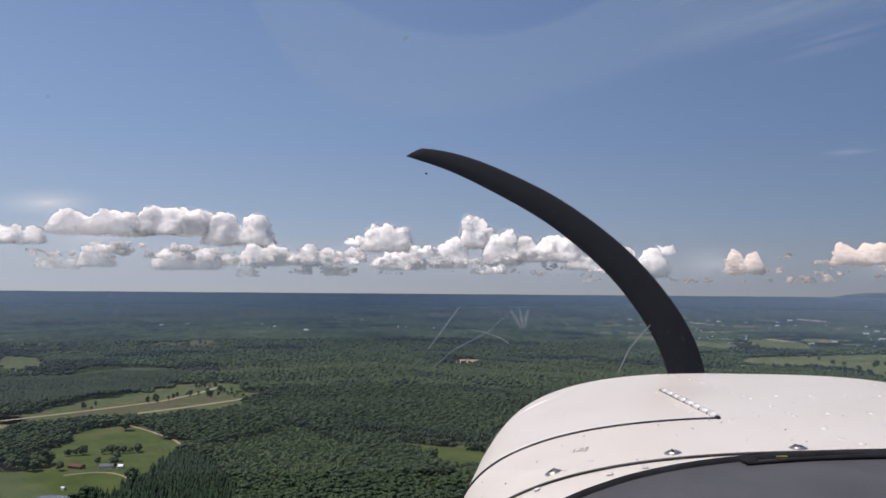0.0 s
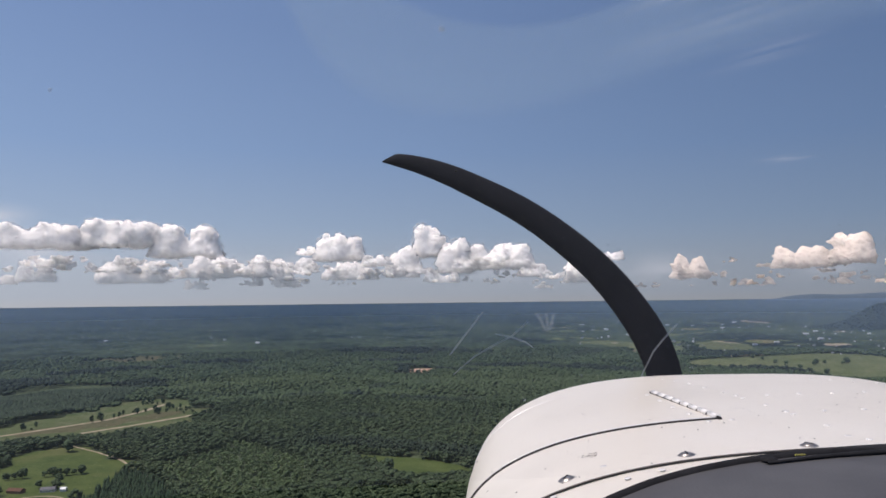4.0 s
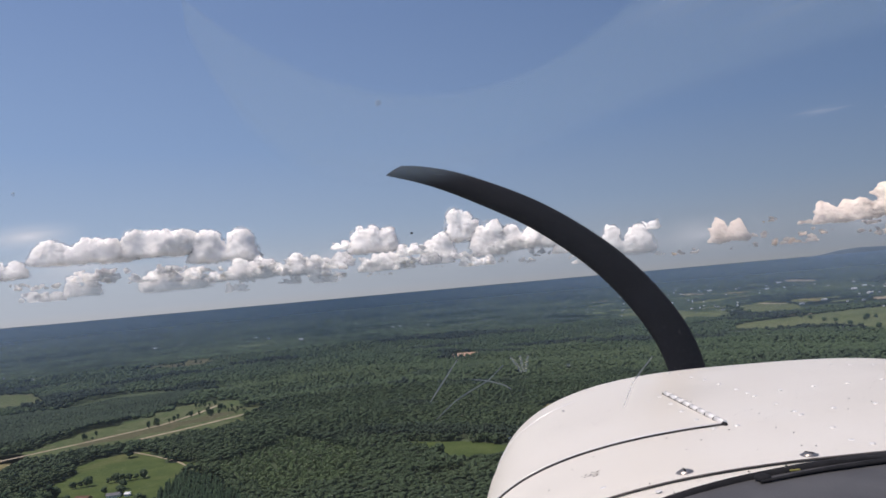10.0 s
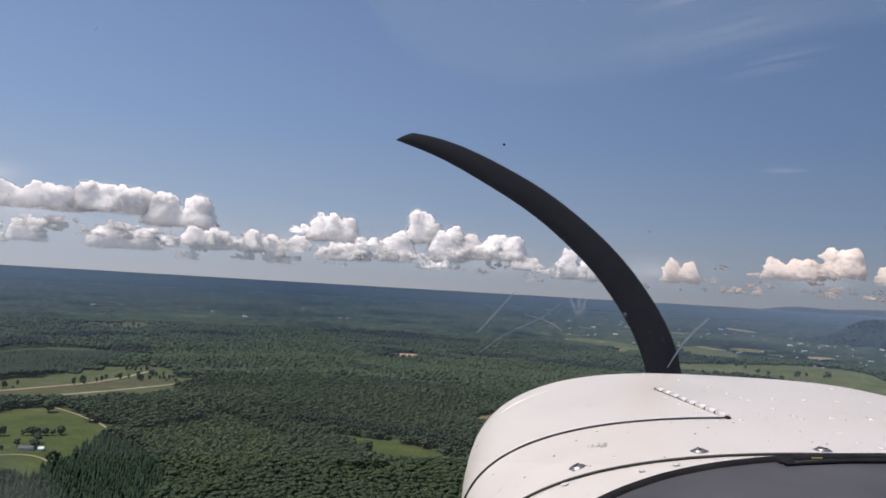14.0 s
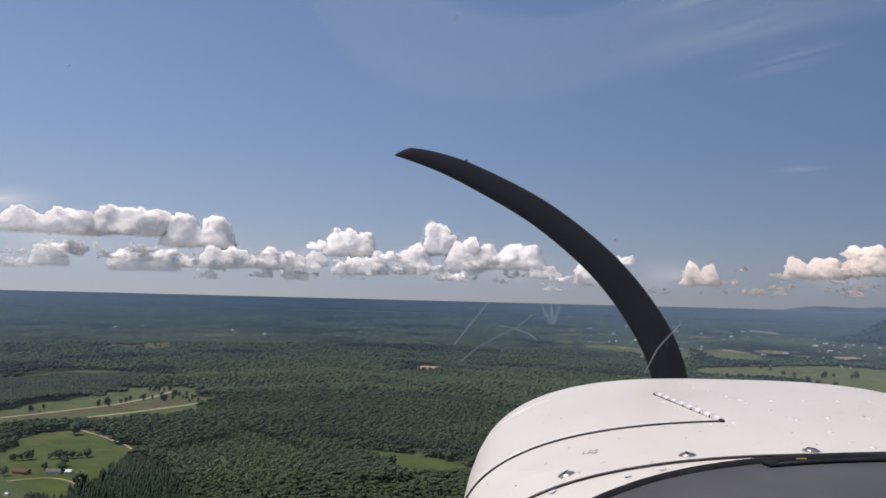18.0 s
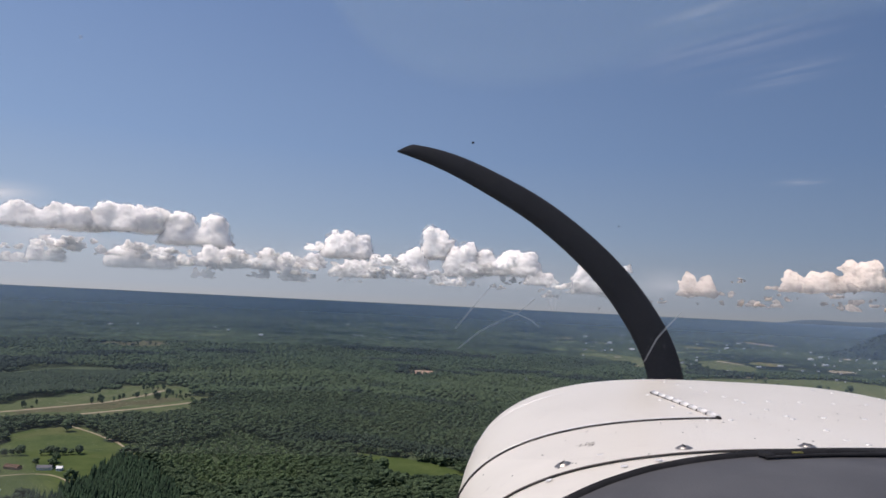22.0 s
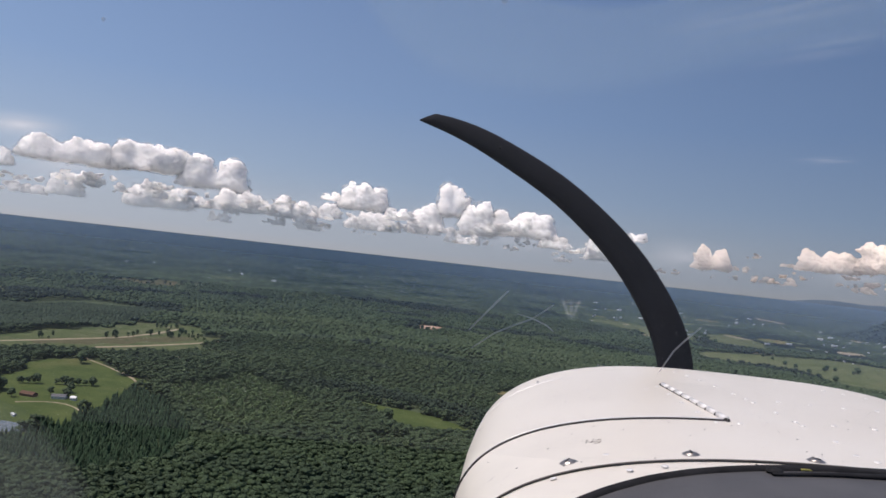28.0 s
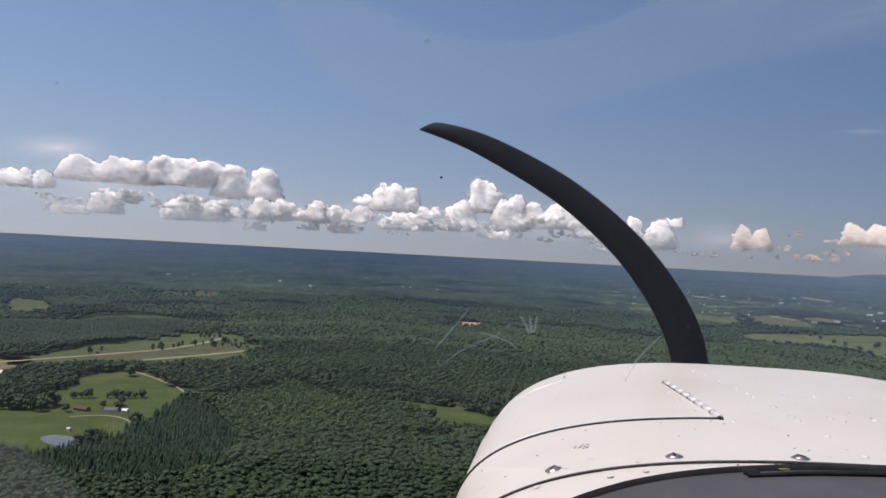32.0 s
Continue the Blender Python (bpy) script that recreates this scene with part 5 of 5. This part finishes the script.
for d, x in ((0.84, 0.19), (0.78, 0.24), (0.77, 0.33), (0.775, 0.20), (0.765, 0.28), (0.86, 0.50), (0.79, 0.12), (1.36, 0.34), (1.25, 0.36)):
    if blister is None:
        blister = part("paint_blister", dome(0.0034, 0.0003, 12, 3), RIVET, plane, "pale blister in the paint")
        one = blister
    else:
        one = new("paint_blister", blister.data)
    one.parent = plane
    one["label"] = "pale blister in the paint"
    one.matrix_local = on_skin(x, d, 0.0002)
xs = np.linspace(0.09, 1.1, 70)
bead("windscreen_seal", [Vector((x, float(base_line(x)), float(skin(x, 0.72)) + 0.003)) * LONG for x in xs], 0.0068, RUBBER, "black rubber seal at the foot of the windscreen")
bead("defroster_slot", [Vector((x, float(base_line(x)) - 0.025, float(skin(x, 0.7)) + 0.009)) * LONG for x in np.linspace(0.33, 1.05, 40)], 0.006, RUBBER, "black defroster slot", 0.5, True)
bm = bmesh.new()
bmesh.ops.create_cube(bm, size=1.0, matrix=Matrix.Diagonal((0.009, 0.0022, 0.001, 1)))
part("sticker", bm, STICKER, plane, "small yellow sticker", smooth=False).matrix_local = Matrix.Translation(Vector((0.375, float(base_line(0.375)) - 0.012, float(skin(0.375, 0.7)) + 0.0095)) * LONG)


# ---- windscreen: what shows of the glass are its scratches, smears and specks ----
def glass_at(u, v):
    """A place on the raked pane, in the nose's space, seen u to the right and v up."""
    d = 0.70 / (1 + 0.75 * (v + 0.15))
    return Vector((u * d, d, v * d)) * LONG


def on_glass(pts):
    return [glass_at(u, v) for u, v in pts]


def ribbon(name, pts, width, mat, label):
    bm = bmesh.new()
    prev = None
    n = len(pts)
    for k, p in enumerate(pts):
        t = (pts[min(k + 1, n - 1)] - pts[max(k - 1, 0)]).normalized()
        s = t.cross(Vector((0, 1, 0))).normalized() * width * (0.35 + 0.65 * math.sin(math.pi * (k + 0.5) / n))
        pair = [bm.verts.new(p + s), bm.verts.new(p - s)]
        if prev:
            bm.faces.new((prev[0], prev[1], pair[1], pair[0]))
        prev = pair
    return part(name, bm, mat, plane, label)


ribbon("scratch", on_glass([(0.058, -0.026), (0.040, -0.048), (0.022, -0.070), (0.010, -0.085)]), 0.0007, SCRATCH, "long pale scratch in the glass")
ribbon("scratch", on_glass([(0.122, -0.042), (0.098, -0.062), (0.070, -0.075), (0.045, -0.088), (0.015, -0.112)]), 0.0007, SCRATCH, "long pale scratch in the glass")
ribbon("scratch", on_glass([(0.075, -0.058), (0.095, -0.062), (0.118, -0.071), (0.128, -0.079)]), 0.0006, SCRATCH, "curved pale scratch in the glass")
ribbon("scratch", on_glass([(0.335, -0.055), (0.315, -0.075), (0.300, -0.092), (0.282, -0.125)]), 0.0008, SCRATCH, "broad pale scratch in the glass")
for du, tilt in ((-0.008, -0.006), (0.0, 0.0), (0.007, 0.005)):
    ribbon("insect_smear", on_glass([(0.148 + du + tilt, -0.030), (0.149 + du, -0.042), (0.150 + du * 0.4, -0.056)]), 0.0012, SMEAR, "white insect smear on the glass")
for u, v, r in ((0.0235, 0.176, 0.0011), (0.240, 0.063, 0.0006), (0.232, -0.019, 0.0007), (0.580, 0.080, 0.0005)):
    bm = bmesh.new()
    bmesh.ops.create_icosphere(bm, subdivisions=1, radius=r)
    part("dead_insect", bm, SPECK, plane, "tiny dark insect on the glass").matrix_local = Matrix.Translation(glass_at(u, v)) @ Matrix.Diagonal((1, 0.4, 0.8, 1))
for u, v, r in ((-0.55, 0.31, 0.0014), (0.006, 0.385, 0.0022), (0.196, -0.121, 0.0011), (0.114, -0.152, 0.0012), (0.215, -0.053, 0.0014)):
    bm = bmesh.new()
    bmesh.ops.create_icosphere(bm, subdivisions=2, radius=r)
    part("dried_drop", bm, SMEAR, plane, "dried pale drop on the glass").matrix_local = Matrix.Translation(glass_at(u, v)) @ Matrix.Diagonal((1, 0.2, 1, 1))

# the pane itself, a little dusty, with veiling glare added to the dust
bm = bmesh.new()
us, vs = np.linspace(-0.85, 0.95, 19), np.linspace(-0.262, 0.78, 14)
net = [[bm.verts.new(glass_at(u, v) + Vector((0, 0.004, 0))) for u in us] for v in vs]
for a, b in zip(net, net[1:]):
    for k in range(len(us) - 1):
        bm.faces.new((a[k], a[k + 1], b[k + 1], b[k]))
part("windscreen", bm, DUST_GLARE, plane, "clear plastic windscreen, dusty and veiled by glare")

# the broad reflection laid on the upper pane: a bowed lower edge, fading in, and a clear bay at the top
bow_u = np.linspace(-0.26, 0.85, 75)
bow_v = np.interp(bow_u, [-0.26, -0.23, -0.20, -0.15, -0.09, -0.02, 0.05, 0.12, 0.20, 0.30, 0.40, 0.52, 0.66, 0.85], [0.52, 0.43, 0.36, 0.30, 0.262, 0.244, 0.239, 0.245, 0.262, 0.292, 0.322, 0.350, 0.378, 0.405])
for _ in range(6):
    bow_v[1:-1] = (bow_v[:-2] + 2 * bow_v[1:-1] + bow_v[2:]) / 4
bay = np.clip(0.395 + 0.03 * ((bow_u - 0.118) / 0.145) ** 2, 0, 0.62)
share = np.array([0.0, 0.05, 0.12, 0.25, 0.45, 0.7, 0.88, 1.0])
grid_v = bow_v[:, None] + (np.maximum(bay, bow_v + 0.02) - bow_v)[:, None] * share
net = np.array([[glass_at(u, v) for v in row] for u, row in zip(bow_u, grid_v)]).reshape(-1, 3)
ids = np.arange(len(net)).reshape(grid_v.shape)
sheen = from_arrays("glass_reflection", net, np.stack([ids[:-1, :-1], ids[1:, :-1], ids[1:, 1:], ids[:-1, 1:]], -1).reshape(-1, 4), PALE_REFLECTION, plane, "faint pale reflection laid on the windscreen")
rim_in, top_in = (grid_v - bow_v[:, None]) / 0.045, (grid_v[:, -1:] - grid_v) / 0.012
fade = np.stack([np.clip(np.minimum(rim_in, 1), 0, 1), np.clip(np.minimum(top_in, 1), 0, 1)], -1).reshape(-1, 2)
corners = np.empty(len(sheen.data.loops), dtype=np.int32)
sheen.data.loops.foreach_get("vertex_index", corners)
sheen.data.uv_layers.new(name="thickness").data.foreach_set("uv", fade[corners].astype(np.float32).ravel())
corner = [(-0.80, -0.18), (-0.66, -0.232), (-0.60, -0.250), (-0.565, -0.272), (-0.53, -0.305), (-0.50, -0.345), (-0.47, -0.40)]
for k in range(3):                       # a dull reflection painted low on the pane
    bm = bmesh.new()
    low = bm.verts.new(glass_at(-0.85, -0.45) + Vector((0, 0.0006 * k, 0)))
    rim_verts = [bm.verts.new(glass_at(u - 0.008 * k, v - 0.008 * k) + Vector((0, 0.0006 * k, 0))) for u, v in corner]
    for a, b in zip(rim_verts, rim_verts[1:]):
        bm.faces.new((low, b, a))
    part("glass_reflection", bm, DULL_REFLECTION, plane, "dull grey reflection laid low on the windscreen")


# ---- houses, barns and trees ----
def box(bm, w, l, h, x=0.0, y=0.0, z=0.0):
    bmesh.ops.create_cube(bm, size=1.0, matrix=Matrix.Translation((x, y, z + h / 2)) @ Matrix.Diagonal((w, l, h, 1)))


def house(name, w, l, h, pitch, wall, roof, label, category="house"):
    ob = thing(name, Matrix(), label, category)
    bm = bmesh.new()
    box(bm, w, l, h, z=-0.4)
    part("wall", bm, wall, ob, smooth=False)
    bm = bmesh.new()
    o = 0.6
    sect = [(-w / 2 - o, h - 0.5), (0, h - 0.4 + pitch), (w / 2 + o, h - 0.5), (w / 2 + o, h - 0.2), (0, h + pitch), (-w / 2 - o, h - 0.2)]
    a = [bm.verts.new((x, -l / 2 - o, z)) for x, z in sect]
    b = [bm.verts.new((x, l / 2 + o, z)) for x, z in sect]
    bm.faces.new(a)
    bm.faces.new(b[::-1])
    for k in range(6):
        bm.faces.new((a[k - 1], a[k], b[k], b[k - 1]))
    # gable ends
    for y in (-l / 2, l / 2):
        bm.faces.new([bm.verts.new(q) for q in ((-w / 2, y, h - 0.4), (w / 2, y, h - 0.4), (0, y, h - 0.45 + pitch))])
    bmesh.ops.recalc_face_normals(bm, faces=bm.faces)
    part("roof", bm, roof, ob, smooth=False)
    n = max(2, int(l / 4))
    for k in range(n):
        for s in (-1, 1):
            bm = bmesh.new()
            box(bm, 0.12, 1.3, 1.3, s * w / 2, -l / 2 + (k + 0.5) * l / n, 0.9)
            part("window", bm, PANE, ob, smooth=False)
    bm = bmesh.new()
    box(bm, 1.1, 0.14, 2.1, 0.3 * w / 2, -l / 2, 0)
    part("door", bm, ROOF_RED, ob, smooth=False)
    return ob


def stand(ob, x, y, turn, scale=1.0):
    ob.matrix_world = pose(x, y, float(level(x, y)) + (0.4 if math.hypot(x, y) < 2600 else 1.5), 0, 0, turn) @ Matrix.Scale(scale, 4)
    return ob


stand(house("farmhouse", 11, 24, 4, 3.2, BRICK, ROOF_RED, "low brown brick farmhouse with a rust-brown roof"), *turned(-541, 1134, 1.0), 78)
stand(house("farmhouse", 10, 20, 4, 3.0, WALLS, ROOF_GREY, "long farmhouse with white walls and grey shingles"), *turned(-495, 1135, 1.0), 100)
stand(house("garage", 7, 8, 4, 2.5, WALLS, ROOF_WHITE, "small white garage beside the farmhouse", "garage"), *turned(-472, 1133, 1.0), 95)
stand(house("shed", 4, 7, 3, 1.5, WALLS, ROOF_WHITE, "small white shed standing in the pasture", "shed"), *turned(-500, 1013, 1.0), 60)
stand(house("barn", 13, 30, 6, 4, WALLS, ROOF_WHITE, "long white barn in the tan meadow", "barn"), *turned(-821, 1383, 1.0), 70)
stand(house("shed", 8, 14, 5, 3, WALLS, ROOF_RED, "pale shed with a rust-brown roof by the barn", "shed"), *turned(-796, 1363, 1.0), 60)
stand(house("warehouse", 14, 34, 10, 3, WALLS, ROOF_WHITE, "long white warehouse beside the bare soil", "warehouse"), -96, 2795, 80)
TOWN = [(1737, 3042), (1509, 3420), (1635, 2784), (1655, 2758), (834, 3386), (895, 3407), (1850, 2787), (803, 3554), (1281, 3706), (-1046, 3473), (-969, 3429), (-368, 3543), (-330, 3545), (-188, 3540), (-1701, 2806), (-1655, 2815), (-1605, 2824), (-1540, 2850),
        (-1478, 2866), (1545, 3410), (1470, 3430), (1770, 3030), (1700, 3060), (1610, 2810), (1590, 2835), (860, 3400), (1080, 3250), (730, 3290), (760, 3400), (1900, 2950), (1960, 3050), (2050, 2900), (1820, 3160)]
block = house("town_building", 13, 27, 7, 2.5, WALLS, ROOF_WHITE, "pale low building of the distant town", "building")
block["group"] = "buildings of the town"
shop = house("town_house", 8, 13, 6, 3.5, WALLS, ROOF_GREY, "distant white house with a grey roof", "house")
shop["group"] = "houses of the town"
TOWN += [(d * math.sin(a), d * math.cos(a)) for a, d in zip(np.radians(rng.uniform(10, 38, 120)), rng.uniform(2850, 3900, 120))]
TOWN += [(d * math.sin(a), d * math.cos(a)) for a, d in zip(np.radians(rng.uniform(-38, 8, 14)), rng.uniform(2900, 3900, 14))]
TOWN = TOWN[:7] + [(x, y) for x, y in TOWN[7:] if not any(inside(np.array([x]), np.array([y]), q)[0] for q in OPEN if np.ptp(np.array(q)[:, 0]) > 200)]
for k, (x, y) in enumerate(TOWN):
    kind = block if k % 5 == 0 else shop
    m = pose(x, y, float(level(x, y)) + (1.0 if math.hypot(x, y) < 3200 else 5.0), 0, 0, rng.uniform(0, 180)) @ Matrix.Scale(rng.uniform(0.6, 0.95), 4)
    if k in (0, 1):
        kind.matrix_world = m
    else:
        copy_thing(kind, m)


def tree(name, tall, crown, seed, mat, label):
    r = np.random.default_rng(seed)
    ob = thing(name, Matrix(), label, "tree", "trees in the fields")
    bm = bmesh.new()

    def limb(p, q, r0, r1):
        m = Matrix.Translation((p + q) / 2) @ (q - p).to_track_quat("Z", "Y").to_matrix().to_4x4()
        bmesh.ops.create_cone(bm, segments=7, radius1=r0, radius2=r1, depth=(q - p).length, cap_ends=True, matrix=m)
    limb(Vector((0, 0, -0.5)), Vector((0, 0, tall * 0.6)), tall * 0.03, tall * 0.014)
    for k in range(5):
        a = k * 2.4
        s = tall * (0.22 + 0.06 * k)
        limb(Vector((0, 0, s)), Vector((math.cos(a) * crown * 0.55, math.sin(a) * crown * 0.55, s + tall * 0.2)), tall * 0.012, tall * 0.004)
    part("trunk", bm, BARK, ob)
    n = 22
    a, h = r.uniform(0, 2 * np.pi, n), r.uniform(-0.9, 1, n)
    q = crown * np.sqrt(1 - h * h * 0.9) * r.uniform(0.35, 0.9, n)
    c = np.column_stack([q * np.cos(a), q * np.sin(a), tall * 0.6 + h * tall * 0.34])
    v, f = blobs(c, np.column_stack([crown * r.uniform(0.24, 0.42, n)] * 3), BALL2, 0.3)
    from_arrays("crown", v, f, mat, ob)
    return ob


kinds = [tree("tree", 17, 8, 1, LEAF, "broad dark green tree standing in a pasture"), tree("tree", 14, 6, 2, LEAF, "round dark green tree standing in a pasture"), tree("tree", 20, 5, 3, CONIFER, "tall narrow dark tree at a field's edge")]
SPOTS = [(-644, 1564, 0, 1.4), (-978, 1582, 1, 1.6), (-960, 1570, 0, 1.5), (-985, 1560, 1, 1.4), (-853, 1381, 0, 1.4), (-838, 1395, 1, 1.3), (-610, 1222, 1, 1.0), (-598, 993, 0, 1.2), (-612, 978, 0, 1.1), (-618, 966, 1, 1.2), (-565, 1262, 1, 0.9), (-545, 1288, 1, 1.1), (-535, 1255, 0, 0.9)]
SPOTS += [(-650 + 11.5 * k, 1327 + 2.6 * k + (k * 37 % 7), k % 2, 0.7 + 0.1 * (k * 5 % 4)) for k in range(11) if k not in (3, 4)]
SPOTS += [(-735 + 14 * (k % 7), 1215 + 17 * (k // 7) + (k * 29 % 9), k % 3, 1.1 + 0.1 * (k % 3)) for k in range(28)]
SPOTS = [(*turned(x, y), c, q) for x, y, c, q in SPOTS]
for cx, cy, wide, count in ((-800, 1760, 22, 7), (-728, 1850, 26, 13), (-690, 1930, 18, 8), (-640, 1880, 24, 9), (-900, 1640, 16, 4), (-760, 2000, 26, 8), (-1235, 2985, 60, 14)):      # loose clumps left standing in the cleared land
    SPOTS += [(cx + rng.normal(0, wide), cy + rng.normal(0, wide * 0.8), (2, 2, 1)[k % 3], rng.uniform(0.5, 0.95)) for k in range(count)]
SPOTS += [(-64, 1190, 0, 1.2), (-70, 1160, 1, 1.2), (1463, 2618, 1, 1.1), (1485, 2640, 0, 1.3), (1512, 2629, 1, 1.2), (1562, 2596, 1, 1.0), (1584, 2607, 0, 1.3)]
SPOTS += [(1325 + 15 * k, 2816 - 62 * k + (k * 31 % 20), k % 2, 0.8 + 0.12 * (k * 3 % 5)) for k in range(7)] + [(1186 + 4 * k, 3200 - 30 * k, k % 2, 0.8 + 0.12 * (k * 3 % 5)) for k in range(8)] + [(1200 + 26 * k, 2930 - 14 * k, k % 2, 0.8 + 0.1 * (k * 3 % 5)) for k in range(7)]
for k, (x, y, c, s) in enumerate(SPOTS):
    m = pose(x, y, float(level(x, y)) + (0.3 if math.hypot(x, y) < 2600 else 1.0), 0, 0, k * 77)
    ob = kinds[c] if k in (0, 1) else copy_thing(kinds[c], m)
    if k in (0, 1):
        kinds[c].matrix_world = m
    ob.scale = (s, s, s * (0.9 + 0.05 * (k % 4)))
kinds[2].matrix_world = pose(-765, 1790, 0.3) @ Matrix.Scale(0.8, 4)
